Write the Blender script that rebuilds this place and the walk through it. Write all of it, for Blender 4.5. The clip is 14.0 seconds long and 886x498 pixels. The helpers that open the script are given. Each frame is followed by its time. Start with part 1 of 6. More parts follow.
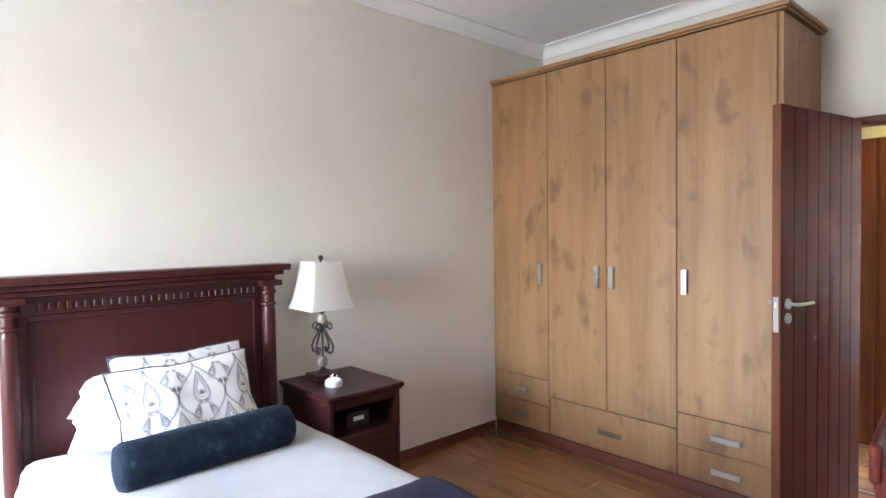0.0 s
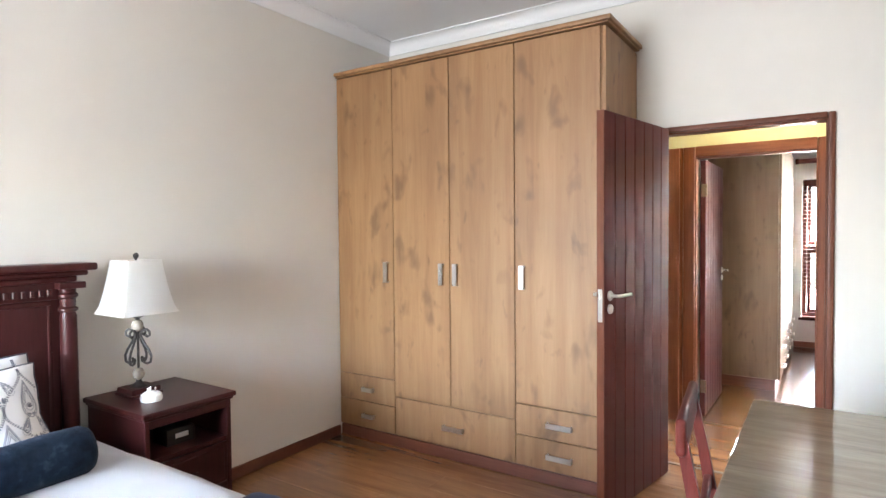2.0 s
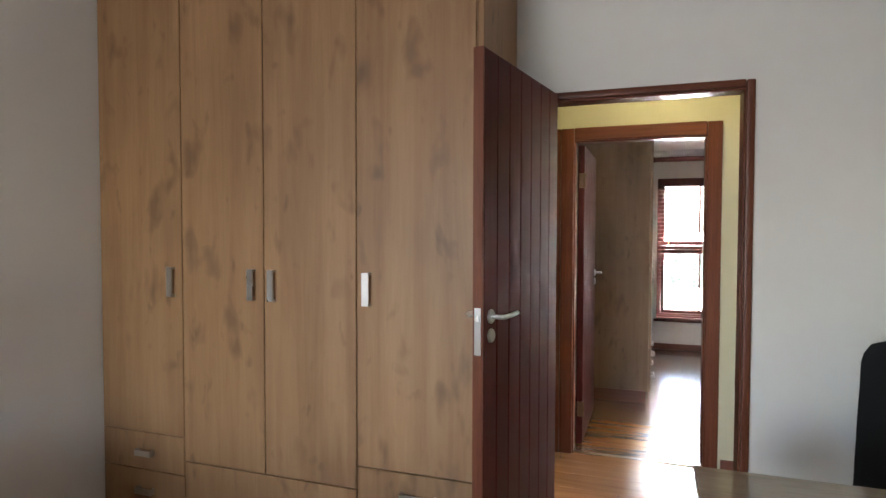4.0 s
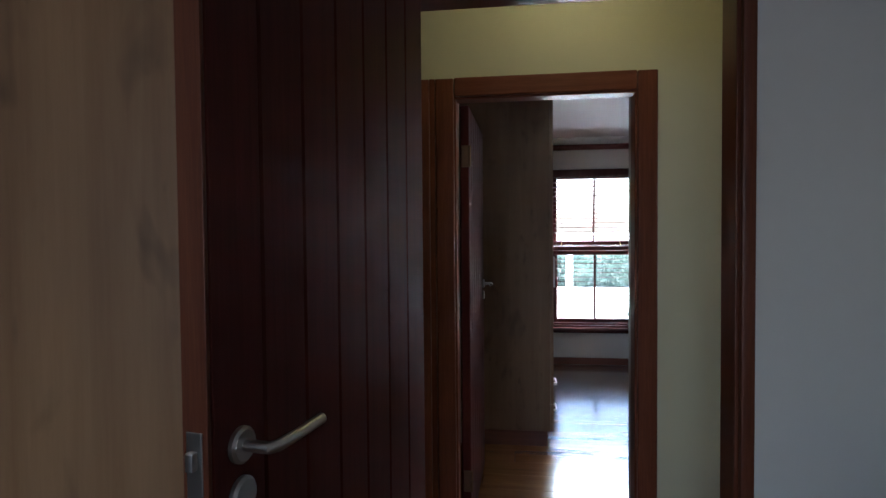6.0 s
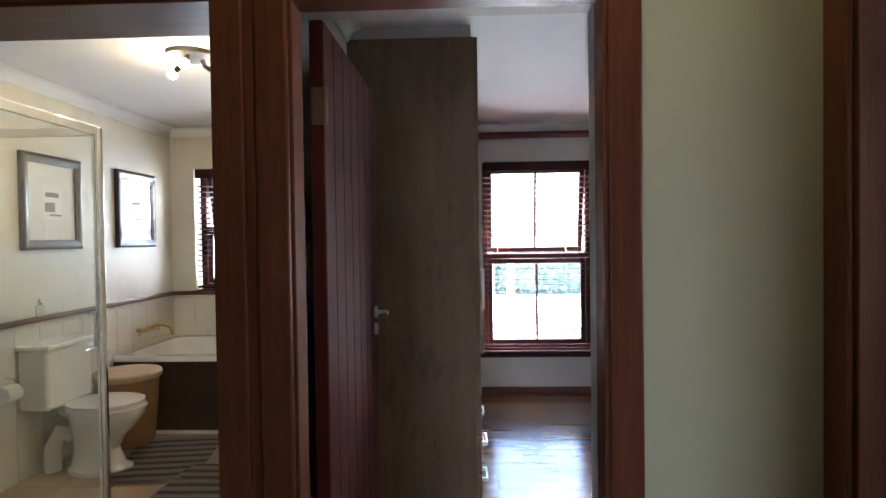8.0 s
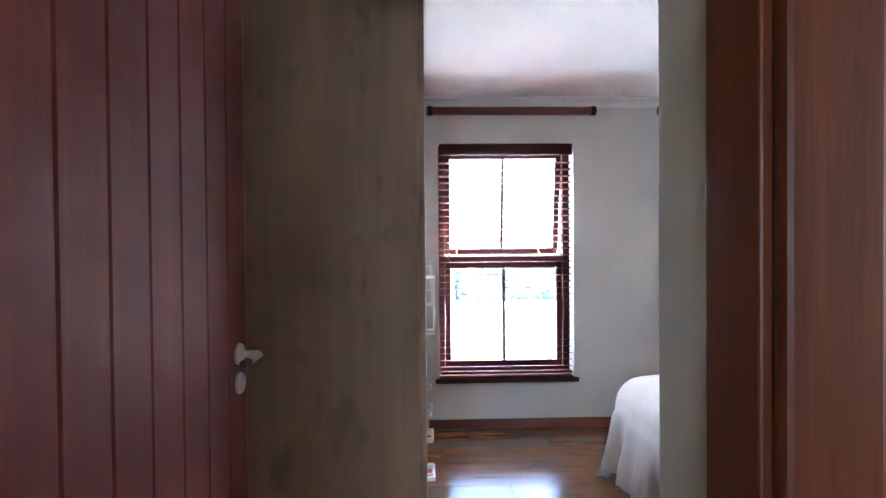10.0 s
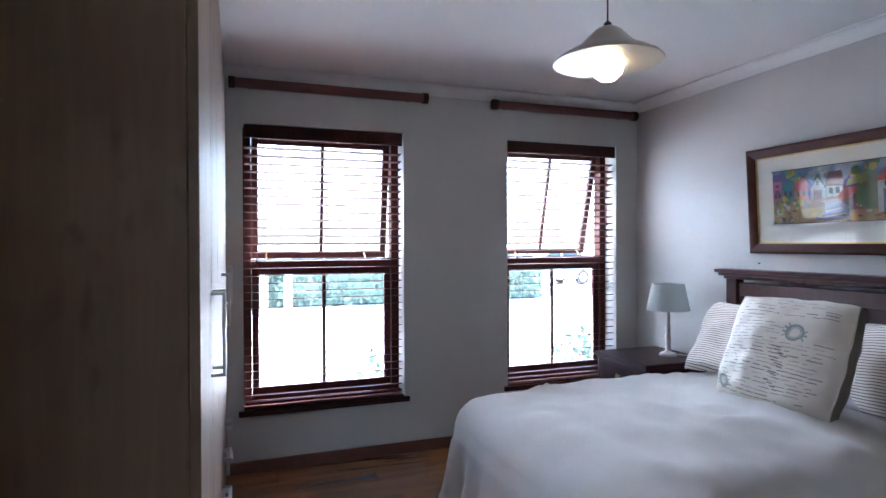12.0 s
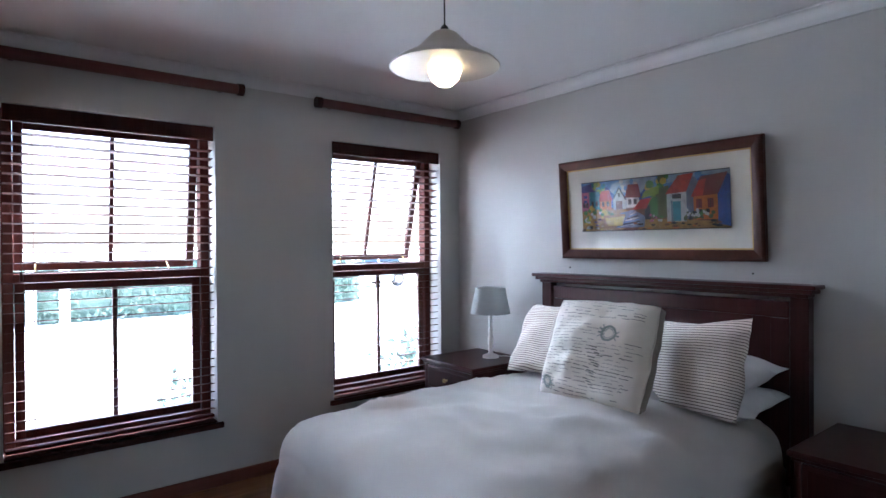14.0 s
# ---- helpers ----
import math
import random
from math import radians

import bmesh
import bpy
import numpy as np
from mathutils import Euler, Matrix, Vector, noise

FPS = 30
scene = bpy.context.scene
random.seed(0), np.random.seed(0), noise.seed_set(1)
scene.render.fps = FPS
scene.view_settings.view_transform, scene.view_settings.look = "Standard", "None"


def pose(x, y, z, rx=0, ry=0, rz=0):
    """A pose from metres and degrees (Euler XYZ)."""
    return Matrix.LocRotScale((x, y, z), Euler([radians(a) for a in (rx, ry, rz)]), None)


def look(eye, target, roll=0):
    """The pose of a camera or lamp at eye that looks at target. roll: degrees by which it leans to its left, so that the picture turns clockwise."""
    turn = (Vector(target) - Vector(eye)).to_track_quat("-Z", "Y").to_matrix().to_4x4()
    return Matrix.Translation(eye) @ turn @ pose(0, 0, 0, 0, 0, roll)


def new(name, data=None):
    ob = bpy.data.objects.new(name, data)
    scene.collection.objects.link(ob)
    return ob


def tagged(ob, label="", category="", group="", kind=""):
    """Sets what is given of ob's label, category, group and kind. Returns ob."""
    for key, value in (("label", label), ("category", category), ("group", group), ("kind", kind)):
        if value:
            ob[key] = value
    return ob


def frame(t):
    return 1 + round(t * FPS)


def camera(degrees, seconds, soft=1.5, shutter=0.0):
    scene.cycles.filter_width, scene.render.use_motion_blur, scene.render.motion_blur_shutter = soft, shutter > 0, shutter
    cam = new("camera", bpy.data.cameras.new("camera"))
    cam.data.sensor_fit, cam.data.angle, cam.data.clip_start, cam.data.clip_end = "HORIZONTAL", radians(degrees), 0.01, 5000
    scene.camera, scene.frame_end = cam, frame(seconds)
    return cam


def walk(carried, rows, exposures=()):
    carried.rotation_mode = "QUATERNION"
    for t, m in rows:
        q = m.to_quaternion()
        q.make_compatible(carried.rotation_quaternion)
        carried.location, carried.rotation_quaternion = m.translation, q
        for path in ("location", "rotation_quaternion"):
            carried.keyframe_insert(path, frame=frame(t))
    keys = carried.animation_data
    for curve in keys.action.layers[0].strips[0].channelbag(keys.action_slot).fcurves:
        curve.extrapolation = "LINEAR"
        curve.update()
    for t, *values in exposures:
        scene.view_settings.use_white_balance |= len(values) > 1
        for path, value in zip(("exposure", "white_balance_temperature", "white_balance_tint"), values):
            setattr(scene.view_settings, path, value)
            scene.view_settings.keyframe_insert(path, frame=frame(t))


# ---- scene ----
cam = camera(75.3, 14.0)
PATH = [
    (0, (0.841, -0.016, 1.511), (-0.644, 1.322, 1.448), -0.8),
    (0.5, (0.855, 0.001, 1.503), (-0.561, 1.412, 1.441), -0.7),
    (1, (0.87, 0.017, 1.499), (-0.451, 1.517, 1.436), -0.6),
    (1.5, (0.884, 0.045, 1.487), (-0.34, 1.625, 1.428), -0.5),
    (2, (0.821, 0.096, 1.475), (-0.281, 1.764, 1.416), -0.5),
    (2.5, (0.719, 0.206, 1.463), (-0.245, 1.958, 1.406), -0.3),
    (3, (0.624, 0.411, 1.45), (-0.212, 2.227, 1.389), -0.3),
    (3.2, (0.578, 0.526, 1.452), (-0.215, 2.361, 1.389), -0.2),
    (5.5, (0.302, 1.954, 1.433), (-0.084, 3.915, 1.375), -0.2),
    (6, (0.3, 2.26, 1.429), (0.034, 4.241, 1.37), -0.5),
    (6.5, (0.34, 2.587, 1.447), (0.162, 4.578, 1.384), -0.5),
    (7, (0.373, 2.882, 1.435), (0.236, 4.877, 1.383), -0.4),
    (7.5, (0.392, 3.125, 1.425), (0.302, 5.123, 1.38), -0.6),
    (8, (0.442, 3.374, 1.417), (0.369, 5.373, 1.377), -0.8),
    (10.3, (0.517, 4.452, 1.374), (0.646, 6.448, 1.349), -0.3),
    (10.5, (0.518, 4.521, 1.372), (0.71, 6.511, 1.35), -0.3),
    (11, (0.527, 4.662, 1.371), (0.903, 6.627, 1.347), -0.2),
    (11.5, (0.551, 4.789, 1.37), (1.079, 6.717, 1.345), -0.2),
    (12, (0.583, 4.902, 1.364), (1.255, 6.786, 1.346), -0.2),
    (12.5, (0.604, 4.974, 1.358), (1.438, 6.792, 1.35), -0.2),
    (13, (0.584, 5.023, 1.381), (1.587, 6.754, 1.369), -0.3),
    (13.5, (0.581, 5.047, 1.388), (1.707, 6.7, 1.377), -0.3),
    (14, (0.587, 5.077, 1.393), (1.818, 6.653, 1.378), -0.4),
]
EXPOSURES = [(0, 6.85, 6300, 10), (1.0, 7.08, 6300, 10), (2.0, 7.18, 6300, 10), (3.0, 6.87, 6400, 10), (5.3, 4.47, 6100, 10), (6.0, 4.07, 5450, 10), (7.0, 4.26, 5400, 10), (8.2, 4.96, 5500, 10), (10.3, 5.76, 5270, 10), (11.0, 5.16, 5220, 10), (11.5, 4.68, 5170, 10), (12.0, 4.37, 5170, 10), (13.5, 4.04, 5170, 10), (14.0, 4.22, 5220, 10)]
walk(cam, [(t, look(eye, target, roll)) for t, eye, target, roll in PATH], EXPOSURES)

# ---- light ----
world = bpy.data.worlds.new("sky")
scene.world = world
world.use_nodes = True
wn = world.node_tree
sky = wn.nodes.new("ShaderNodeTexSky")
sky.sky_type = "NISHITA"
sky.sun_disc = False
sky.sun_elevation = radians(47)
sky.sun_rotation = radians(80)
sky.dust_density = 4.0
wn.links.new(sky.outputs["Color"], wn.nodes["Background"].inputs["Color"])
wn.nodes["Background"].inputs["Strength"].default_value = 0.15


def lamp(name, kind, m, energy, colour, **values):
    data = bpy.data.lights.new(name, kind)
    data.energy, data.color = energy, colour
    if "size" in values:
        data.shape, data.size, data.size_y = "RECTANGLE", values["size"], values["size_y"]
    if "angle" in values:
        data.angle = values["angle"]
    if "spread" in values:
        data.spread = values["spread"]
    if "radius" in values:
        data.shadow_soft_size = values["radius"]
    ob = new(name, data)
    ob.matrix_world = m
    return ob


lamp("sun", "SUN", look((17, 11, 19), (0, 8, 0)), 5.0, (1.0, 0.97, 0.92), angle=radians(12))
# daylight in the openings of the windows that light the first bedroom and the bathroom
lamp("window_light_bedroom", "AREA", look((-1.15, -2.32, 1.40), (-1.0, 0, 1.25)), 1.62, (0.93, 0.97, 1.0), size=1.6, size_y=1.6)
lamp("window_light_bathroom", "AREA", look((-1.65, 8.74, 1.5), (-1.65, 6, 1.3)), 1.0, (0.93, 0.97, 1.0), size=0.64, size_y=1.0)
# added fill that brightens the passage wall; no such window is known
lamp("fill_light_passage", "AREA", look((2.99, 4.25, 1.45), (1.2, 4.5, 1.2)), 0.8, (0.97, 0.98, 1.0), size=0.68, size_y=1.08)
for wx in (1.10, 2.80):
    lamp("window_light", "AREA", look((wx, 8.96, 1.68), (wx - 0.05, 7.6, 0.0)), 4.6, (0.93, 0.97, 1.0), size=0.88, size_y=0.74, spread=radians(92))


# ---- materials ----
def node_mat(name):
    m = bpy.data.materials.new(name)
    m.use_nodes = True
    t = m.node_tree
    return m, t, t.nodes["Principled BSDF"]


def add(t, kind, **inputs):
    n = t.nodes.new(kind)
    for key, value in inputs.items():
        n.inputs[key.replace("_", " ")].default_value = value
    return n


def coords(t, scale=(1, 1, 1), shift=True, which="Object"):
    tc = t.nodes.new("ShaderNodeTexCoord")
    mp = t.nodes.new("ShaderNodeMapping")
    mp.inputs["Scale"].default_value = scale
    t.links.new(tc.outputs[which], mp.inputs["Vector"])
    if shift:
        info = t.nodes.new("ShaderNodeObjectInfo")
        mul = t.nodes.new("ShaderNodeMath")
        mul.operation = "MULTIPLY"
        mul.inputs[1].default_value = 37.0
        t.links.new(info.outputs["Random"], mul.inputs[0])
        t.links.new(mul.outputs[0], mp.inputs["Location"])
    return mp.outputs["Vector"]


def ramp(t, fac, stops):
    r = t.nodes.new("ShaderNodeValToRGB")
    e = r.color_ramp.elements
    while len(e) < len(stops):
        e.new(0.5)
    for k, (p, c) in zip(e, stops):
        k.position, k.color = p, (*c, 1)
    t.links.new(fac, r.inputs["Fac"])
    return r.outputs["Color"]


def mix(t, fac, a, b, kind="MIX"):
    n = t.nodes.new("ShaderNodeMix")
    n.data_type, n.blend_type = "RGBA", kind
    for sock, v in ((n.inputs[0], fac), (n.inputs[6], a), (n.inputs[7], b)):
        if isinstance(v, bpy.types.NodeSocket):
            t.links.new(v, sock)
        else:
            sock.default_value = v if not isinstance(v, tuple) else (*v, 1)
    return n.outputs[2]


def bump(t, bsdf, height, strength, distance=0.002):
    b = t.nodes.new("ShaderNodeBump")
    b.inputs["Strength"].default_value, b.inputs["Distance"].default_value = strength, distance
    t.links.new(height, b.inputs["Height"])
    t.links.new(b.outputs["Normal"], bsdf.inputs["Normal"])


def paint(name, colour, rough=0.6, vary=0.06, grain=90.0, relief=0.15, metal=0.0, coat=0.0, large=1.3, shift=False):
    """Paint, plaster, plastic, metal: a colour with soft large stains and a fine grain."""
    m, t, b = node_mat(name)
    v = coords(t, shift=shift)
    n1 = add(t, "ShaderNodeTexNoise", Scale=large, Detail=4.0)
    n2 = add(t, "ShaderNodeTexNoise", Scale=grain, Detail=3.0)
    t.links.new(v, n1.inputs["Vector"]), t.links.new(v, n2.inputs["Vector"])
    lo = tuple(c * (1 - vary) for c in colour)
    hi = tuple(min(1, c * (1 + vary)) for c in colour)
    c1 = ramp(t, n1.outputs["Fac"], [(0.3, lo), (0.7, hi)])
    c2 = mix(t, n2.outputs["Fac"], (1 - vary, 1 - vary, 1 - vary), (1, 1, 1))
    t.links.new(mix(t, 1.0, c1, c2, "MULTIPLY"), b.inputs["Base Color"])
    rr = t.nodes.new("ShaderNodeMapRange")
    rr.inputs["To Min"].default_value, rr.inputs["To Max"].default_value = rough * 0.88, min(1, rough * 1.12)
    t.links.new(n1.outputs["Fac"], rr.inputs["Value"]), t.links.new(rr.outputs["Result"], b.inputs["Roughness"])
    b.inputs["Metallic"].default_value, b.inputs["Coat Weight"].default_value = metal, coat
    bump(t, b, n2.outputs["Fac"], relief, 0.001)
    return m


def wood(name, dark, light, rough=0.4, scale=(14, 14, 1.1), knots=0.0, coat=0.0, relief=0.1, shift=True, tone=0.12, knot_scale=(3.2, 3.2, 1.6), fine=0.35, specks=False):
    """Wood with grain along the axis whose scale is small, and optional knots."""
    m, t, b = node_mat(name)
    v = coords(t, scale, shift)
    n1 = add(t, "ShaderNodeTexNoise", Scale=1.0, Detail=8.0, Roughness=0.62, Distortion=0.6)
    n2 = add(t, "ShaderNodeTexNoise", Scale=7.0, Detail=4.0, Roughness=0.7)
    t.links.new(v, n1.inputs["Vector"]), t.links.new(v, n2.inputs["Vector"])
    c = ramp(t, n1.outputs["Fac"], [(0.28, dark), (0.5, tuple((a + z) / 2 for a, z in zip(dark, light))), (0.72, light)])
    c = mix(t, fine, c, ramp(t, n2.outputs["Fac"], [(0.35, dark), (0.65, light)]))
    if knots:
        kv = coords(t, knot_scale, shift)
        vo = add(t, "ShaderNodeTexNoise", Scale=1.6, Detail=2.5, Roughness=0.55, Distortion=0.35)
        t.links.new(kv, vo.inputs["Vector"])
        k = ramp(t, vo.outputs["Fac"], [(0.585, (0, 0, 0)), (0.72, (1, 1, 1))])
        sc = t.nodes.new("ShaderNodeMath")
        sc.operation = "MULTIPLY"
        sc.inputs[1].default_value = knots
        t.links.new(k, sc.inputs[0])
        c = mix(t, sc.outputs[0], c, tuple(x * 0.42 for x in dark))
    if specks:
        sv = coords(t, (11, 11, 4.5), shift)
        sn = add(t, "ShaderNodeTexNoise", Scale=1.5, Detail=2.0, Distortion=0.2)
        t.links.new(sv, sn.inputs["Vector"])
        big = add(t, "ShaderNodeTexNoise", Scale=0.5, Detail=3.0)
        t.links.new(kv, big.inputs["Vector"])
        c = mix(t, ramp(t, sn.outputs["Fac"], [(0.66, (0, 0, 0)), (0.76, (0.42, 0.42, 0.42))]), c, tuple(x * 0.33 for x in dark))
        c = mix(t, 1.0, c, ramp(t, big.outputs["Fac"], [(0.35, (0.82, 0.80, 0.80)), (0.65, (1, 1, 1))]), "MULTIPLY")
    if tone:
        info = t.nodes.new("ShaderNodeObjectInfo")
        tn = ramp(t, info.outputs["Random"], [(0.0, (1 - tone,) * 3), (1.0, (1, 1, 1))])
        c = mix(t, 1.0, c, tn, "MULTIPLY")
    t.links.new(c, b.inputs["Base Color"])
    b.inputs["Roughness"].default_value, b.inputs["Coat Weight"].default_value = rough, coat
    b.inputs["Coat Roughness"].default_value = 0.12
    bump(t, b, n2.outputs["Fac"], relief, 0.0008)
    return m


def cloth(name, colour, rough=0.9, weave=900.0, vary=0.05, sheen=0.2):
    m = paint(name, colour, rough, vary, weave, 0.25, large=5.0)
    b = m.node_tree.nodes["Principled BSDF"]
    b.inputs["Sheen Weight"].default_value = sheen
    return m


def glass(name, tint=(1, 1, 1), rough=0.0):
    m, t, b = node_mat(name)
    b.inputs["Base Color"].default_value = (*tint, 1)
    b.inputs["Transmission Weight"].default_value = 1.0
    b.inputs["Roughness"].default_value, b.inputs["IOR"].default_value = rough, 1.45
    return m


def glow(name, colour, strength):
    m, t, b = node_mat(name)
    b.inputs["Base Color"].default_value = (*colour, 1)
    b.inputs["Emission Color"].default_value = (*colour, 1)
    b.inputs["Emission Strength"].default_value = strength
    return m


WALL = paint("warm_white_wall_paint", (0.66, 0.63, 0.58), 0.62, 0.025, 160, 0.12)
WALL_HALL = paint("pale_yellow_wall_paint", (0.461, 0.430, 0.294), 0.6, 0.03, 160, 0.12)
WALL_BED = paint("grey_white_wall_paint", (0.47, 0.46, 0.44), 0.6, 0.025, 160, 0.12)
WALL_BATH = paint("cream_wall_paint", (0.72, 0.68, 0.57), 0.6, 0.03, 160, 0.12)
CEIL_BED = paint("off_white_ceiling_paint", (0.64, 0.64, 0.64), 0.75, 0.02, 140, 0.1)
CEIL = paint("white_ceiling_paint", (0.78, 0.78, 0.78), 0.75, 0.02, 140, 0.1)
OAK = wood("light_oak_laminate", (0.225, 0.110, 0.041), (0.350, 0.195, 0.085), 0.52, (12, 12, 0.7), 0.58, 0.0, 0.03, True, 0.05, (4.6, 4.6, 2.4), 0.18, True)
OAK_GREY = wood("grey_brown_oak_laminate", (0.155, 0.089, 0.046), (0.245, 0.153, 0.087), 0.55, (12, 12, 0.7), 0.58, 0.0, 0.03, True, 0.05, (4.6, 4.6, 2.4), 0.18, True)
MAHOGANY = wood("dark_mahogany", (0.030, 0.0068, 0.0066), (0.062, 0.014, 0.014), 0.34, (30, 30, 1.5), 0, 0.08, 0.05)
MAHOGANY.node_tree.nodes["Principled BSDF"].inputs["Specular IOR Level"].default_value = 0.22
FRAME = wood("meranti_door_frame", (0.080, 0.021, 0.010), (0.175, 0.055, 0.025), 0.38, (34, 34, 1.3), 0, 0.0, 0.08)
FRAME_X = wood("meranti_head", (0.080, 0.021, 0.010), (0.175, 0.055, 0.025), 0.38, (1.3, 34, 34), 0, 0.0, 0.08)
LEAF = wood("meranti_door_board", (0.062, 0.0115, 0.009), (0.108, 0.021, 0.016), 0.52, (40, 40, 1.2), 0, 0.0, 0.06, True, 0.15)
LEAF.node_tree.nodes["Principled BSDF"].inputs["Specular IOR Level"].default_value = 0.12
for timber in (FRAME, FRAME_X):
    timber.node_tree.nodes["Principled BSDF"].inputs["Specular IOR Level"].default_value = 0.25
BLIND = wood("mahogany_blind_slat", (0.040, 0.010, 0.008), (0.080, 0.020, 0.014), 0.55, (1.2, 30, 30), 0, 0.05, 0.05)
WINWOOD = wood("dark_window_timber", (0.030, 0.0085, 0.007), (0.068, 0.018, 0.013), 0.42, (30, 30, 1.5), 0, 0, 0.08)
for timber in (BLIND, WINWOOD):
    timber.node_tree.nodes["Principled BSDF"].inputs["Specular IOR Level"].default_value = 0.12
    timber.node_tree.nodes["Principled BSDF"].inputs["Coat Weight"].default_value = 0.0
POLE = wood("red_curtain_pole", (0.088, 0.018, 0.014), (0.155, 0.036, 0.027), 0.38, (1.2, 30, 30), 0, 0.1, 0.05)
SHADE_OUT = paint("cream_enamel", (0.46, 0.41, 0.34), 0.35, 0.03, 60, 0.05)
SKIRT = wood("red_brown_skirting", (0.095, 0.026, 0.014), (0.17, 0.055, 0.030), 0.38, (1.3, 30, 30), 0, 0, 0.06)
PLANK = wood("laminate_plank", (0.205, 0.086, 0.035), (0.40, 0.195, 0.082), 0.24, (1.1, 11, 11), 0.10, 1.0, 0.05, True, 0.18, (1.2, 6, 6), 0.2)
PLANK.node_tree.nodes["Principled BSDF"].inputs["Coat Roughness"].default_value = 0.16
STEEL = paint("brushed_steel", (0.62, 0.61, 0.59), 0.28, 0.05, 200, 0.05, 1.0)
CHROME = paint("chrome", (0.80, 0.80, 0.80), 0.10, 0.02, 60, 0.0, 1.0)
BRASS = paint("aged_brass", (0.55, 0.40, 0.18), 0.28, 0.08, 60, 0.05, 1.0)
BRASS_DARK = paint("dull_bronze_hinge", (0.20, 0.13, 0.08), 0.42, 0.1, 60, 0.05, 1.0)
IRON = paint("dark_wrought_iron", (0.03, 0.026, 0.024), 0.45, 0.2, 80, 0.3, 0.4)
STONE = paint("polished_stone_ball", (0.34, 0.29, 0.24), 0.22, 0.35, 45, 0.05, large=40)
WHITE_CLOTH = cloth("white_cotton", (0.80, 0.79, 0.79))
CREAM_CLOTH = cloth("cream_cotton", (0.86, 0.83, 0.81), 0.9, 900, 0.03)
NAVY = cloth("navy_fleece", (0.018, 0.014, 0.058), 0.95, 300, 0.2, 0.06)
SHADE_W = cloth("white_lamp_shade_fabric", (0.86, 0.84, 0.80), 0.9, 700, 0.02)
SHADE_G = cloth("grey_lamp_shade_fabric", (0.55, 0.58, 0.58), 0.9, 700, 0.02)
WHITE_PAINT = paint("white_enamel", (0.80, 0.79, 0.77), 0.3, 0.03, 60, 0.05)
PLASTIC = paint("white_plastic", (0.80, 0.79, 0.76), 0.35, 0.02, 60, 0.03)
BLACK = cloth("black_upholstery", (0.012, 0.012, 0.014), 0.9, 400, 0.3, 0.1)
PAPER = paint("white_paper", (0.80, 0.79, 0.76), 0.7, 0.03, 60, 0.02)
CERAMIC = paint("white_ceramic", (0.82, 0.81, 0.78), 0.09, 0.02, 40, 0.0, coat=0.5)
GLASS = glass("window_glass")
SHOWER_GLASS = glass("shower_glass", (0.96, 0.99, 0.98))
GOLD = paint("gilt_slip", (0.60, 0.42, 0.16), 0.35, 0.1, 80, 0.1, 0.8)
MAT_BOARD = paint("cream_mat_board", (0.72, 0.70, 0.65), 0.8, 0.02, 200, 0.05)
DARK_PANEL = wood("dark_bath_panel", (0.030, 0.016, 0.010), (0.065, 0.036, 0.024), 0.35, (1.5, 26, 26), 0, 0, 0.05)
WICKER = wood("tan_basket", (0.28, 0.15, 0.06), (0.46, 0.27, 0.12), 0.6, (10, 10, 90), 0, 0, 0.5)
LIDWOOD = wood("pale_wooden_lid", (0.42, 0.30, 0.17), (0.62, 0.48, 0.30), 0.45, (3, 20, 20), 0, 0, 0.1)
BULB = glow("lit_bulb", (1.0, 0.70, 0.34), 0.72)
SPOT_BULB = glow("lit_spot_bulb", (1.0, 0.72, 0.38), 9.0)
HALL_BULB = glow("lit_yellow_globe", (1.0, 0.84, 0.42), 0.62)
BLACKHOLE = paint("dark_recess", (0.02, 0.012, 0.01), 0.6, 0.2, 60, 0.1)


# ---- builders ----
def box(bm, x0, x1, y0, y1, z0, z1, m=None):
    r = bmesh.ops.create_cube(bm, size=1.0)
    k = Matrix.Translation(((x0 + x1) / 2, (y0 + y1) / 2, (z0 + z1) / 2)) @ Matrix.Diagonal((x1 - x0, y1 - y0, z1 - z0, 1))
    bmesh.ops.transform(bm, matrix=(m @ k) if m else k, verts=r["verts"])
    return r["verts"]


def soften(bm, width, segs=2):
    sharp = [e for e in bm.edges if len(e.link_faces) == 2 and e.calc_face_angle(0) > 0.6]
    bmesh.ops.bevel(bm, geom=sharp, offset=width, segments=segs, profile=0.5, affect="EDGES", clamp_overlap=True)
    return bm


def boxes(*list_of, bevel=0.0, segs=2):
    bm = bmesh.new()
    for b in list_of:
        one = bmesh.new()
        box(one, *b)
        if bevel:
            soften(one, bevel, segs)
        me = bpy.data.meshes.new("tmp")
        one.to_mesh(me), one.free()
        bm.from_mesh(me)
        bpy.data.meshes.remove(me)
    return bm


def lathe(bm, profile, segs=32, at=(0, 0, 0), square=False):
    """A turned body: profile of (radius, height)."""
    rings = []
    for r, z in profile:
        ring = []
        for i in range(segs):
            a = 2 * math.pi * i / segs + (math.pi / 4 if segs == 4 else 0)
            ring.append(bm.verts.new((at[0] + r * math.cos(a), at[1] + r * math.sin(a), at[2] + z)))
        rings.append(ring)
    for lo, hi in zip(rings, rings[1:]):
        for i in range(segs):
            bm.faces.new((lo[i], lo[(i + 1) % segs], hi[(i + 1) % segs], hi[i]))
    if profile[0][0] > 1e-4:
        bm.faces.new(list(reversed(rings[0])))
    if profile[-1][0] > 1e-4:
        bm.faces.new(rings[-1])
    return bm


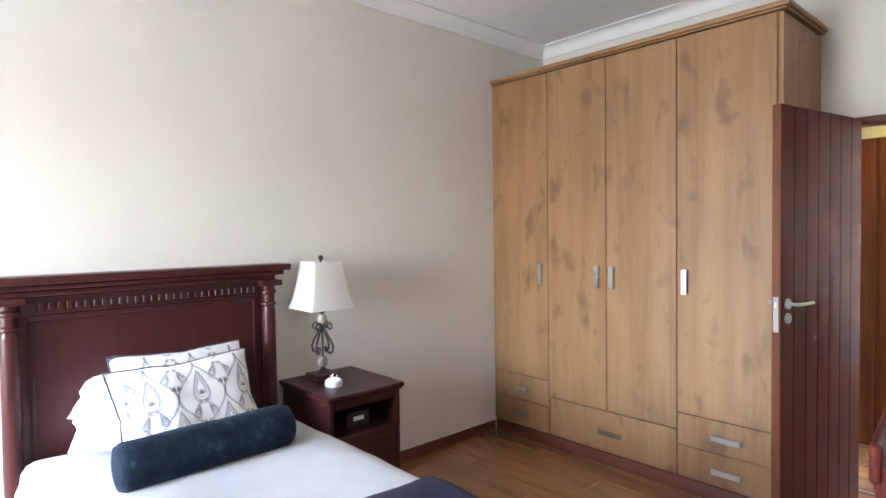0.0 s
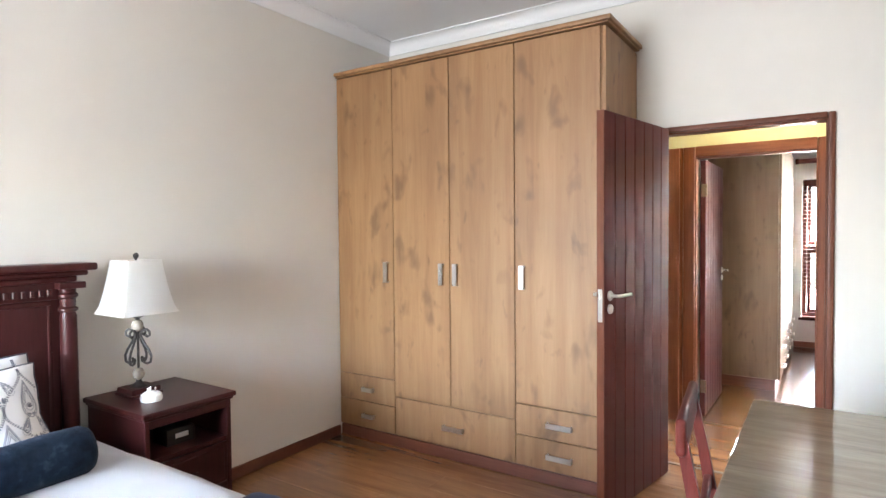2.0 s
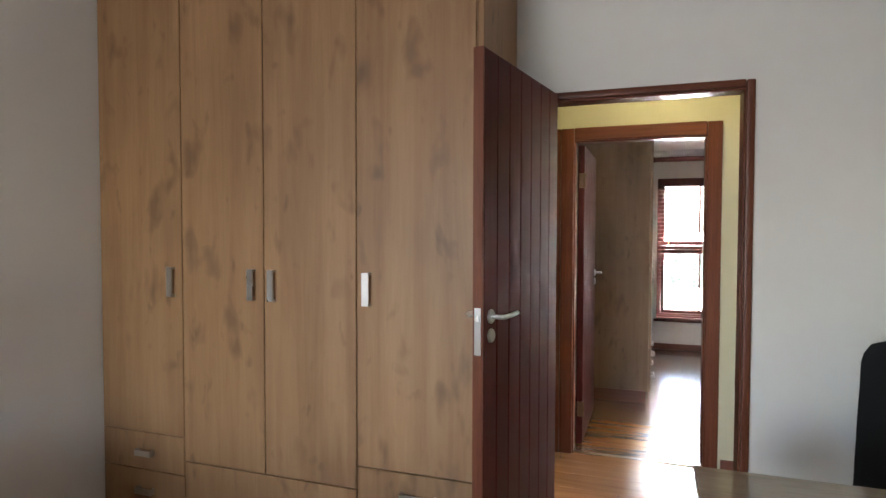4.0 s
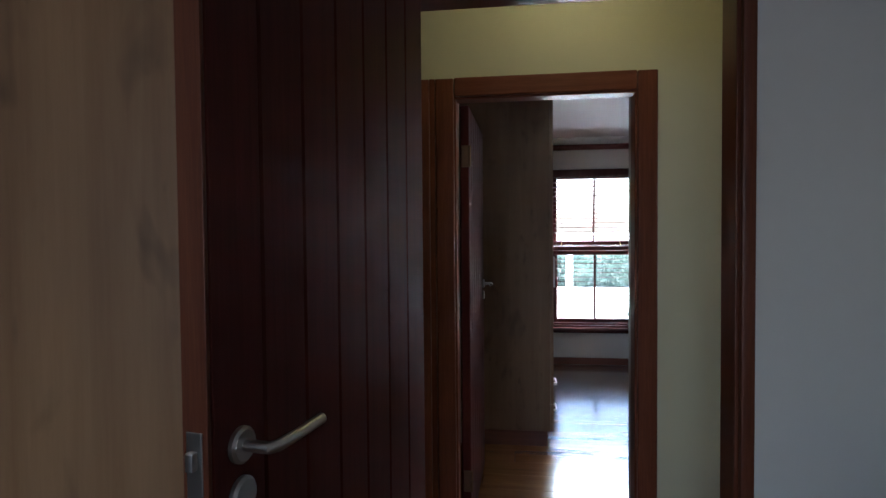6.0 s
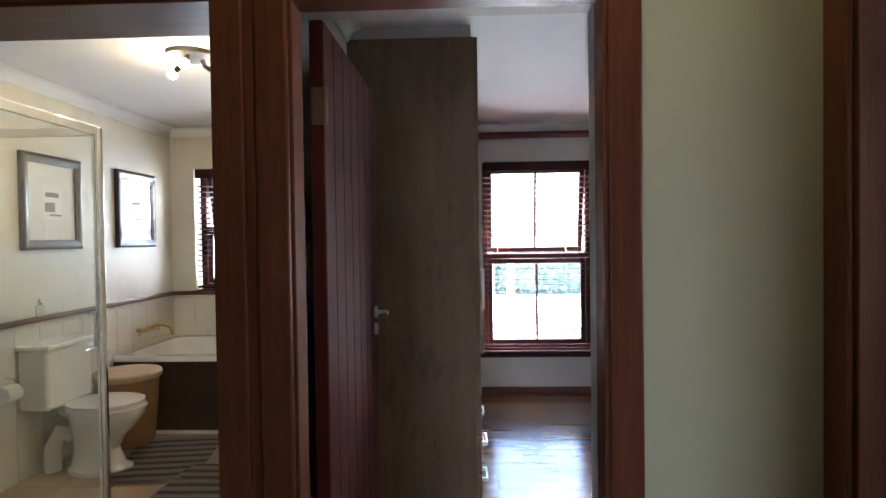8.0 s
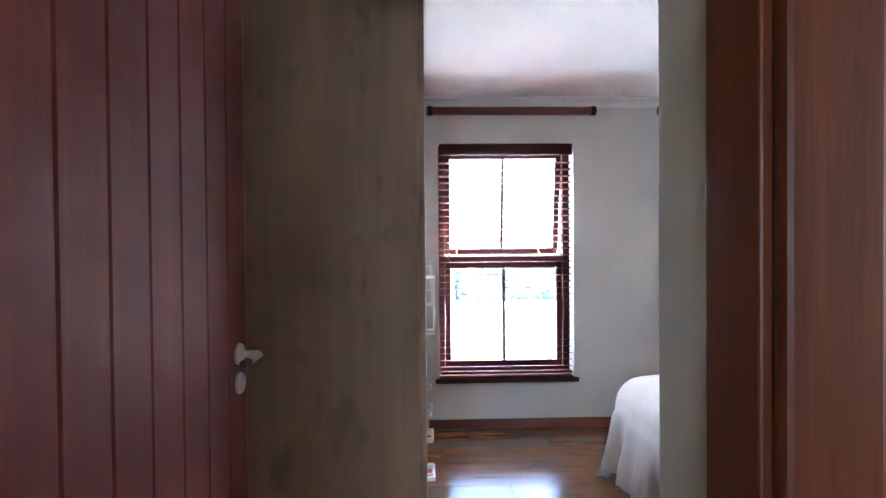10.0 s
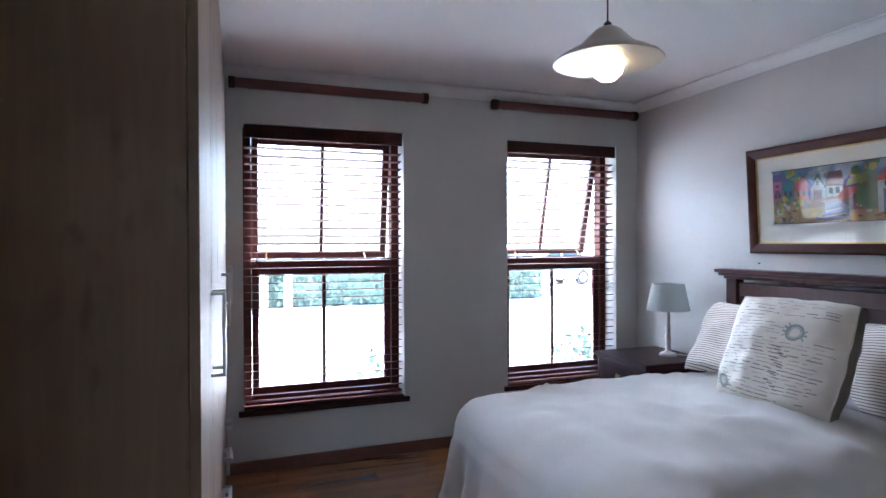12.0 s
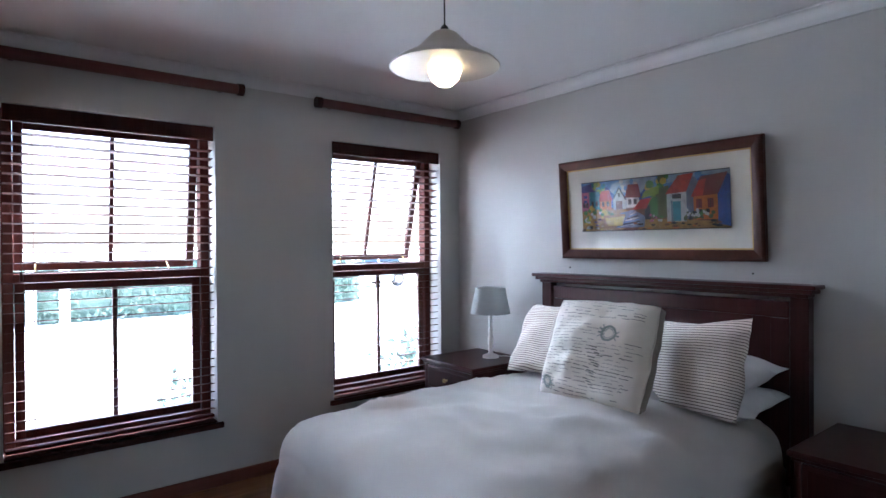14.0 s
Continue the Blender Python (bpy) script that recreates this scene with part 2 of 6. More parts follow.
def tube(bm, points, radius, segs=10):
    """A round bar along points."""
    pts = [Vector(p) for p in points]
    rings, up = [], None
    for i, p in enumerate(pts):
        d = (pts[min(i + 1, len(pts) - 1)] - pts[max(i - 1, 0)]).normalized()
        if up is None:
            up = d.orthogonal().normalized()
        up = (up - d * up.dot(d)).normalized()
        side = d.cross(up)
        rad = radius[i] if isinstance(radius, (list, tuple)) else radius
        rings.append([bm.verts.new(p + rad * (math.cos(a) * up + math.sin(a) * side)) for a in (2 * math.pi * k / segs for k in range(segs))])
    for lo, hi in zip(rings, rings[1:]):
        for i in range(segs):
            bm.faces.new((lo[i], lo[(i + 1) % segs], hi[(i + 1) % segs], hi[i]))
    bm.faces.new(list(reversed(rings[0]))), bm.faces.new(rings[-1])
    return bm


def mesh_of(name, bm, material, smooth=None):
    me = bpy.data.meshes.new(name)
    bmesh.ops.recalc_face_normals(bm, faces=bm.faces[:])
    bm.edges.index_update()
    # broad flat faces keep straight normals beside their narrow bevels
    crisp = []
    for e in bm.edges if smooth is not None else ():
        if len(e.link_faces) == 2:
            small, big = sorted(f.calc_area() for f in e.link_faces)
            if big > 10 * small and e.calc_face_angle(0) > 0.08:
                crisp.append(e.index)
    bm.to_mesh(me), bm.free()
    me.materials.append(material)
    if smooth is not None:
        me.shade_smooth()
        me.set_sharp_from_angle(angle=radians(smooth))
        for i in crisp:
            me.edges[i].use_edge_sharp = True
    return me


def part(name, bm, material, parent, label="", smooth=40):
    ob = new(name, mesh_of(name, bm, material, smooth))
    ob.parent = parent
    if label:
        ob["label"] = label
    return ob


def thing(name, loc, label, category, group="", rz=0.0):
    ob = new(name)
    ob.empty_display_size = 0.1
    ob.matrix_basis = pose(*loc, 0, 0, rz)
    return tagged(ob, label, category, group)


def solid(name, bm, material, label, category, kind="", smooth=40, m=None):
    ob = new(name, mesh_of(name, bm, material, smooth))
    if m:
        ob.matrix_basis = m
    return tagged(ob, label, category, kind=kind)


def slab(axis, a0, a1, s0, s1, z0, z1, holes=()):
    """A wall across axis from a0 to a1, along the other from s0 to s1, with holes (s0, s1, z0, z1) cut through."""
    ss = sorted({s0, s1, *(h[k] for h in holes for k in (0, 1))})
    zz = sorted({z0, z1, *(h[k] for h in holes for k in (2, 3))})
    bm, vert = bmesh.new(), {}

    def v(i, j, k):
        if (i, j, k) not in vert:
            a, s, z = (a0, a1)[k], ss[i], zz[j]
            vert[i, j, k] = bm.verts.new((a, s, z) if axis == "x" else (s, a, z))
        return vert[i, j, k]

    full = {}
    for i in range(len(ss) - 1):
        for j in range(len(zz) - 1):
            c, d = (ss[i] + ss[i + 1]) / 2, (zz[j] + zz[j + 1]) / 2
            full[i, j] = not any(h[0] < c < h[1] and h[2] < d < h[3] for h in holes)
    for (i, j), f in full.items():
        if not f:
            continue
        for k in (0, 1):
            bm.faces.new((v(i, j, k), v(i + 1, j, k), v(i + 1, j + 1, k), v(i, j + 1, k)))
        for (di, dj), (p, q) in {(-1, 0): ((i, j), (i, j + 1)), (1, 0): ((i + 1, j), (i + 1, j + 1)), (0, -1): ((i, j), (i + 1, j)), (0, 1): ((i, j + 1), (i + 1, j + 1))}.items():
            if not full.get((i + di, j + dj), False):
                bm.faces.new((v(*p, 0), v(*q, 0), v(*q, 1), v(*p, 1)))
    return bm


def wall(name, bm, material, label):
    return solid(name, bm, material, label, "wall", "structure", None)


# ---- plan ----
X1, Y1 = -2.12, 3.78            # first bedroom: bed wall, door wall
R1X, R1Y, C1 = 2.75, -2.25, 2.985
H0, H1, HC = 3.885, 4.79, 2.62   # passage walls and ceiling
HXL, HXR = -1.7, 1.31
W2, YW, YO = 5.035, 8.51, 8.77   # inner face of second bedroom's door wall, window wall inside and outside
X2L, X2R, C2 = -0.10, 3.43, 2.41
BXL, BXR, CB = -2.215, -0.22, 2.44
D1 = (-0.11, 0.864, 0.0, 2.083)
D2 = (-0.007, 0.814, 0.0, 2.042)
DB = (-1.0, -0.154, 0.0, 2.042)
WIN_A = (0.61, 1.60, 0.375, 2.085)
WIN_B = (2.345, 3.245, 0.375, 2.085)
WIN_C = (-2.0, -1.30, 0.97, 2.07)
WIN_1 = (-1.95, -0.35, 0.6, 2.2)

# ---- walls, floors, ceilings ----
wall("wall_bed_side", slab("x", X1 - 0.25, X1, R1Y - 0.25, Y1, 0, C1), WALL, "warm white painted wall behind the single bed")
wall("wall_bedroom_door", slab("y", Y1, 3.84, X1 - 0.25, R1X + 0.25, 0, C1, [D1]), WALL, "warm white painted wall with the bedroom door")
wall("wall_bedroom_back", slab("y", R1Y - 0.25, R1Y, X1, R1X, 0, C1, [WIN_1]), WALL, "warm white painted wall with a window")
wall("wall_bedroom_right", slab("x", R1X, R1X + 0.25, R1Y - 0.25, Y1, 0, C1), WALL, "warm white painted plain wall")
wall("wall_passage_near", slab("y", 3.842, H0, HXL, HXR, 0, HC, [D1]), WALL_HALL, "pale yellow passage wall round the bedroom door")
wall("wall_passage_far", slab("y", H1, 4.88, HXL, HXR, 0, HC, [D2, DB]), WALL_HALL, "pale yellow passage wall with two door openings")
wall("wall_passage_left", slab("x", HXL - 0.12, HXL, H0, H1, 0, HC), WALL_HALL, "pale yellow end wall of the passage")
DE = (3.96, 4.70, 0.0, 2.05)
wall("wall_passage_right", slab("x", HXR, HXR + 0.13, H0, H1, 0, HC, [DE]), WALL_HALL, "pale yellow end wall of the passage with a door")
wall("wall_second_bedroom_door", slab("y", 4.882, W2, X2L, X2R + 0.2, 0, C2, [(-0.035, 0.803, 0.0, 2.05)]), WALL_BED, "grey white wall with a deep plastered door reveal")
wall("wall_bathroom_door", slab("y", 4.882, W2, BXL - 0.15, X2L, 0, CB, [DB]), WALL_BATH, "cream bathroom wall round its door")
wall("wall_windows", slab("y", YW, YO, X2L, X2R + 0.2, -0.3, C2, [WIN_A, WIN_B]), WALL_BED, "grey white wall with two tall windows")
wall("wall_bathroom_window", slab("y", YW, YO, BXL - 0.15, X2L, -0.3, CB, [WIN_C]), WALL_BATH, "cream bathroom wall with a small window")
wall("wall_picture", slab("x", X2R, X2R + 0.2, W2, YW, 0, C2), WALL_BED, "grey white wall behind the double bed")
wall("wall_partition_bedroom", slab("x", -0.158, X2L, W2, YW, 0, C2), WALL_BED, "grey white partition behind the wardrobe")
wall("wall_partition_bathroom", slab("x", BXR, -0.16, W2, YW, 0, CB), WALL_BATH, "cream partition of the bathroom")
wall("wall_bathroom_left", slab("x", BXL - 0.15, BXL, W2, YW, 0, CB), WALL_BATH, "cream bathroom wall with two framed pictures")
# unseen wall that shuts out stray daylight; its window hole is made up
wall("wall_side_room", slab("x", 3.002, 3.12, 3.842, 4.88, 0, 2.5, [(3.9, 4.6, 0.9, 2.0)]), WALL_HALL, "unseen plain wall added to close the room beyond the passage end")
# unseen panel added behind the fill lamp to block sun and sky
solid("panel_side_room", boxes((3.06, 3.075, 3.9, 4.6, 0.9, 2.0)), CEIL, "unseen white panel added to shut the side room opening", "window", "structure", None)
for nm, b, mt, lb in (
    # unseen, added to keep sky light out of the passage end
    ("ceiling_side_room", (HXR + 0.132, 3.0, 3.842, 4.8815, 2.36, 2.5), CEIL, "white ceiling beyond the passage end"),
    ("ceiling_bedroom", (X1 - 0.25, R1X + 0.25, R1Y - 0.25, 3.84, C1, C1 + 0.15), CEIL, "white plastered ceiling of the first bedroom"),
    ("ceiling_passage", (HXL - 0.12, HXR + 0.13, 3.842, 4.92, HC, HC + 0.12), CEIL, "white ceiling of the passage"),
    ("ceiling_second_bedroom", (-0.158, X2R + 0.2, 4.922, YO, C2, C2 + 0.12), CEIL_BED, "white ceiling of the second bedroom"),
    ("ceiling_bathroom", (BXL - 0.15, -0.16, 4.922, YO, CB, CB + 0.12), CEIL, "white bathroom ceiling"),
):
    solid(nm, boxes(b), mt, lb, "ceiling", "structure", None)


def cornice(name, pts, z, r, label, material=CEIL):
    """A cove run along inner wall corners; pts: (x, y) with the room on the left hand of each run."""
    root = tagged(new(name), label, "cornice", kind="structure")
    for (xa, ya), (xb, yb) in zip(pts, pts[1:]):
        bm = bmesh.new()
        d = Vector((xb - xa, yb - ya, 0)).normalized()
        n = Vector((-d.y, d.x, 0))
        prof = [(0.003, -r), (0.012, -r), (0.014, -r * 0.88)]
        prof += [(0.014 + (r - 0.026) * (1 - math.cos(a)), -r * 0.88 + (r * 0.88 - 0.012) * math.sin(a)) for a in (i * math.pi / 12 for i in range(1, 7))]
        prof += [(r, -0.012), (r, -0.003), (0.003, -0.003)]
        ends = []
        for q, s in (((xa, ya), 1), ((xb, yb), -1)):
            ends.append([bm.verts.new(Vector((q[0], q[1], z + h)) + n * o + d * o * s) for o, h in prof])
        for i in range(len(prof)):
            j = (i + 1) % len(prof)
            bm.faces.new((ends[0][i], ends[0][j], ends[1][j], ends[1][i]))
        bm.faces.new(ends[0]), bm.faces.new(ends[1])
        part("cove", bm, material, root, smooth=50)
    return root


cornice("cornice_bedroom", [(X1, R1Y), (R1X, R1Y), (R1X, Y1), (X1, Y1), (X1, R1Y)], C1, 0.09, "white plaster cove cornice")
cornice("cornice_second_bedroom", [(X2L, W2), (X2R, W2), (X2R, YW), (X2L, YW), (X2L, W2)], C2, 0.07, "white plaster cove cornice", CEIL_BED)
cornice("cornice_bathroom", [(BXL, W2), (BXR, W2), (BXR, YW), (BXL, YW), (BXL, W2)], CB, 0.085, "white plaster cove cornice")


def skirting(name, axis, a, s0, s1, out, label="red brown wooden skirting board"):
    bm = bmesh.new()
    t = 0.016 * out
    b = (a, a + t, s0, s1, 0.002, 0.075) if axis == "x" else (s0, s1, a, a + t, 0.002, 0.075)
    b = (min(b[0], b[1]), max(b[0], b[1]), min(b[2], b[3]), max(b[2], b[3]), b[4], b[5])
    return solid(name, boxes(b, bevel=0.005), SKIRT, label, "skirting", "structure")


skirting("baseboard_bed_wall", "x", X1 + 0.002, R1Y, 3.15, 1)
skirting("baseboard_door_wall", "y", Y1 - 0.002, 0.875, R1X, -1)
skirting("baseboard_windows", "y", YW - 0.002, 0.53, X2R - 0.02, -1)
skirting("baseboard_picture_wall", "x", X2R - 0.002, W2, YW - 0.02, -1)
skirting("baseboard_passage", "y", H1 - 0.002, 0.89, HXR - 0.02, -1)
solid("floor", boxes((X1 - 0.25, R1X + 0.25, R1Y - 0.25, 4.93, -0.2, -0.009), (-0.158, X2R + 0.2, 4.93, YO, -0.2, -0.009)), BLACKHOLE, "subfloor under the laminate planks", "floor", "structure", None)


# ---- door frames and doors ----
def door_frame(name, x0, x1, y0, y1, top, face_near, face_far, label, w=0.075):
    """A timber lining in the opening with architraves on the walls at both faces."""
    root = tagged(new(name), label, "door frame", kind="structure")
    for xa, xb in ((x0, x0 + 0.03), (x1 - 0.03, x1)):
        part("jamb", boxes((xa, xb, y0, y1, 0.0, top - 0.03), bevel=0.003), FRAME, root)
    part("head", boxes((x0, x1, y0, y1, top - 0.03, top), bevel=0.003), FRAME_X, root)
    for face, d in ((face_near, -1), (face_far, 1)):
        if face is None:
            continue
        ya, yb = sorted((face, face + 0.020 * d))
        for xa, xb in ((x0 - w + 0.022, x0 + 0.022), (x1 - 0.022, x1 + w - 0.022)):
            part("architrave", boxes((xa, xb, ya, yb, 0.0, top + w - 0.024), bevel=0.006), FRAME, root)
        part("architrave", boxes((x0 + 0.024, x1 - 0.024, ya, yb, top - 0.022, top + w - 0.022), bevel=0.006), FRAME_X, root)
    return root


door_frame("door_frame_bedroom", D1[0], D1[1], Y1, H0, D1[3], Y1 - 0.002, H0 + 0.002, "red brown timber frame of the bedroom door", 0.034)
f2 = door_frame("door_frame_second_bedroom", D2[0], D2[1], H1, 4.8805, D2[3], H1 - 0.002, None, "red brown timber frame of the second bedroom door", 0.082)
door_frame("door_frame_bathroom", DB[0], DB[1], H1, W2 - 0.004, DB[3], H1 - 0.002, None, "red brown timber frame of the bathroom door", 0.082)

part("cover_strip", boxes((DB[1] + 0.061, D2[0] - 0.061, H1 - 0.018, H1 - 0.002, 0.0, 2.10), bevel=0.002), FRAME, f2)


def lever(parent, x, y, z, d, along, label="satin steel lever handle"):
    """A lever on a round rose with a key rose; d: which way out of the leaf (x), along: way of the lever (y)."""
    h = part("handle", tube(bmesh.new(), [(x + d * 0.008, y, z), (x + d * 0.045, y, z), (x + d * 0.052, y + along * 0.012, z), (x + d * 0.053, y + along * 0.06, z), (x + d * 0.053, y + along * 0.125, z + 0.002)], 0.0082, 12), STEEL, parent, label)
    for dz, nm in ((0, "rose"), (-0.068, "key_rose")):
        bm = lathe(bmesh.new(), [(0.0, 0.0), (0.025, 0.0), (0.025, 0.006), (0.021, 0.010), (0.0, 0.010)], 24)
        bmesh.ops.transform(bm, matrix=Matrix.Translation((x, y, z + dz)) @ Matrix.Rotation(d * math.pi / 2, 4, "Y"), verts=bm.verts)
        part(nm, bm, STEEL, parent)
    return h


def door_leaf(name, hinge, rz, width, label, boards=7, hand=1, top=2.015, lock=True, hz=1.145):
    """A boarded leaf from its hinge along local +y, faces at local x = +-0.02."""
    root = thing(name, hinge, label, "door", rz=rz)
    for i in range(boards):
        ya, yb = width * i / boards + 0.0012, width * (i + 1) / boards - 0.0012
        part("board", boxes((-0.02, 0.02, ya, yb, 0.012, top), bevel=0.0035, segs=1), LEAF, root)
    part("core", boxes((-0.0145, 0.0145, 0.004, width - 0.004, 0.014, top - 0.004)), LEAF, root)
    part("lipping", boxes((-0.0195, 0.0195, width - 0.001, width + 0.006, 0.012, top), bevel=0.001), FRAME, root, "lighter red brown lipping on the edge")
    ly = width - 0.055
    lever(root, 0.02, ly, hz, 1, -1)
    lever(root, -0.02, ly, hz, -1, -1)
    if lock:
        part("lock_plate", boxes((-0.012, 0.012, width + 0.006, width + 0.0085, hz - 0.13, hz + 0.035), bevel=0.001), STEEL, root, "satin steel lock plate")
        part("latch", boxes((-0.006, 0.006, width + 0.008, width + 0.019, hz - 0.012, hz + 0.012), bevel=0.002), STEEL, root)
    for z in (0.25, 1.78):
        bm = lathe(bmesh.new(), [(0.0, -0.05), (0.007, -0.05), (0.007, 0.05), (0.0, 0.05)], 12, (0.024, -0.004, z))
        part("hinge", bm, BRASS_DARK, root)
        part("hinge_plate", boxes((-0.014, 0.022, -0.0055, -0.001, z - 0.05, z + 0.05)), BRASS_DARK, root)
    return root


door_leaf("bedroom_door", (0.036, 3.71, 0), 180 - 10.3, 0.79, "dark red brown boarded door standing wide open against the wardrobe", top=2.076)
door_leaf("second_bedroom_door", (0.046, 4.935, 0), -1.0, 0.80, "red brown boarded door open into the second bedroom", hz=1.12)
# end door of the passage: frame at the corner, leaf ajar beyond
fe = tagged(new("door_frame_passage_end"), "dark red brown door frame at the end of the passage", "door frame", kind="structure")
for ya, yb in ((DE[0], DE[0] + 0.03), (DE[1] - 0.03, DE[1])):
    part("jamb", boxes((HXR, HXR + 0.13, ya, yb, 0, 2.02), bevel=0.003), FRAME, fe)
part("head", boxes((HXR, HXR + 0.13, DE[0], DE[1], 2.02, 2.05), bevel=0.003), FRAME, fe)
for ya, yb in ((DE[0] - 0.055, DE[0] + 0.02), (DE[1] - 0.02, H1 - 0.025)):
    part("architrave", boxes((HXR - 0.021, HXR - 0.002, ya, yb, 0, 2.10), bevel=0.006), FRAME, fe)
part("architrave", boxes((HXR - 0.021, HXR - 0.002, DE[0] + 0.022, DE[1] - 0.022, 2.03, 2.10), bevel=0.006), FRAME, fe)
door_leaf("passage_end_door", (HXR + 0.1, DE[1] - 0.035, 0), -92, 0.66, "dark red brown boarded door standing open at the passage end", 6)


# ---- wardrobes ----
def bow_handle(parent, a, b, out, name="handle", label="satin steel bow handle", w=0.017):
    """A flat bow from a to b standing out by the vector out."""
    a, b, out = Vector(a), Vector(b), Vector(out)
    d = (b - a).normalized()
    side = d.cross(out.normalized())
    bm = bmesh.new()
    th = 0.008
    prof = [a, a + out, b + out, b]
    inner = [a + d * th, a + d * th + out * (1 - th / out.length), b - d * th + out * (1 - th / out.length), b - d * th]
    v = {}
    for s in (-1, 1):
        for i in range(4):
            v[s, i, 0] = bm.verts.new(prof[i] + side * s * w / 2)
            v[s, i, 1] = bm.verts.new(inner[i] + side * s * w / 2)
    for i in range(3):
        bm.faces.new((v[-1, i, 0], v[1, i, 0], v[1, i + 1, 0], v[-1, i + 1, 0]))
        bm.faces.new((v[-1, i, 1], v[-1, i + 1, 1], v[1, i + 1, 1], v[1, i, 1]))
        for s in (-1, 1):
            bm.faces.new((v[s, i, 0], v[s, i + 1, 0], v[s, i + 1, 1], v[s, i, 1]))
    for i in (0, 3):
        bm.faces.new((v[-1, i, 0], v[-1, i, 1], v[1, i, 1], v[1, i, 0]))
    soften(bm, 0.0015, 1)
    return part(name, bm, STEEL, parent, label)


def wardrobe_one():
    YF, x0, xe, top = 3.162, X1 + 0.003, -0.152, 2.594
    r = thing("wardrobe", (X1, Y1, 0), "tall light oak laminate wardrobe with four doors and five drawers", "wardrobe")
    o = lambda b: (b[0] - X1, b[1] - X1, b[2] - Y1, b[3] - Y1, b[4], b[5])
    part("body", boxes(o((x0, xe - 0.021, YF + 0.024, Y1 - 0.004, 0.085, top - 0.02))), OAK, r)
    part("end_panel", boxes(o((xe - 0.02, xe, YF + 0.003, Y1 - 0.004, 0.0, top - 0.02)), bevel=0.002), OAK, r)
    part("plinth", boxes(o((x0, xe - 0.022, YF + 0.03, YF + 0.05, 0.0, 0.085))), SKIRT, r, "red brown plinth")
    part("plinth_trim", boxes(o((x0, xe - 0.022, YF + 0.012, YF + 0.028, 0.002, 0.078)), bevel=0.004), SKIRT, r, "red brown skirting along the foot")
    part("cornice", boxes(o((x0, xe + 0.035, YF - 0.03, Y1 - 0.004, top, top + 0.026)), o((x0, xe + 0.018, YF - 0.012, Y1 - 0.004, top - 0.010, top)), bevel=0.006), OAK, r, "light oak overhanging top")
    xs, g = [x0, -1.609, -1.155, -0.697, -0.180], 0.0022
    front = lambda xa, xb, za, zb: boxes(o((xa + g, xb - g, YF, YF + 0.02, za + g, zb - g)), bevel=0.0018, segs=1)
    zt = top - 0.014
    spec = [(xs[0], xs[1], 0.464, zt), (xs[1], xs[2], 0.352, zt), (xs[2], xs[3], 0.352, zt), (xs[3], xs[4], 0.454, zt)]
    hx = [xs[1] - 0.059, xs[2] - 0.060, xs[2] + 0.046, xs[3] + 0.050]
    for (xa, xb, za, zb), h in zip(spec, hx):
        d = part("door", front(xa, xb, za, zb), OAK, r)
        bow_handle(d, (h - X1, YF - Y1, 1.135), (h - X1, YF - Y1, 1.272), (0, -0.024, 0), w=0.030)
    for xa, xb, za, zb, hl in ((xs[0], xs[1], 0.279, 0.464, 0.048), (xs[0], xs[1], 0.088, 0.279, 0.048), (xs[1], xs[3], 0.088, 0.352, 0.075), (xs[3], xs[4], 0.270, 0.454, 0.075), (xs[3], xs[4], 0.088, 0.270, 0.075)):
        d = part("drawer", front(xa, xb, za, zb), OAK, r)
        c, z = (xa + xb) / 2 + 0.02 - X1, (za + zb) / 2 - 0.004
        bow_handle(d, (c - hl, YF - Y1, z), (c + hl, YF - Y1, z), (0, -0.028, 0), w=0.028)
    part("stile", boxes(o((-0.178, xe - 0.021, YF + 0.002, YF + 0.02, 0.088, zt)), bevel=0.001), OAK, r)


wardrobe_one()


def wardrobe_two():
    XF, y0, y1, top = 0.515, 6.075, YW - 0.004, 2.35
    r = thing("wardrobe", (X2L, YW, 0), "grey brown oak laminate wardrobe seen at its plain end panel", "wardrobe")
    o = lambda b: (b[0] - X2L, b[1] - X2L, b[2] - YW, b[3] - YW, b[4], b[5])
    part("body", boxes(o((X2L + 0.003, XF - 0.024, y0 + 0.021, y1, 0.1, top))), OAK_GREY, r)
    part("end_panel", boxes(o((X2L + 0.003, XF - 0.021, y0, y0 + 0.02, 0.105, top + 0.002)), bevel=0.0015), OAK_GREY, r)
    part("plinth", boxes(o((X2L + 0.003, XF - 0.04, y0 + 0.015, y1, 0.0, 0.1)), bevel=0.002), SKIRT, r, "red brown plinth")
    n, g = 5, 0.002
    for i in range(n):
        ya, yb = y0 + (y1 - y0) * i / n, y0 + (y1 - y0) * (i + 1) / n
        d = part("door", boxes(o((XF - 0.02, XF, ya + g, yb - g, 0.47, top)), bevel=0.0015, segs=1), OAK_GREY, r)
        hy = (yb - 0.05 if i % 2 == 0 else ya + 0.05) - YW
        bow_handle(d, (XF - X2L, hy, 1.02), (XF - X2L, hy, 1.24), (0.036, 0, 0))
        for za, zb in ((0.105, 0.285), (0.287, 0.468)):
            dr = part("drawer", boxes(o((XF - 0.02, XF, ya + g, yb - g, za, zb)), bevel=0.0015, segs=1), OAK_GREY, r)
            c = (ya + yb) / 2 - YW
            bow_handle(dr, (XF - X2L, c - 0.07, (za + zb) / 2), (XF - X2L, c + 0.07, (za + zb) / 2), (0.034, 0, 0))


wardrobe_two()
solid("wall_bulkhead", boxes((X2L, 0.485, 6.085, YW, 2.356, C2)), WALL_BED, "grey white bulkhead above the wardrobe", "wall", "structure", None)


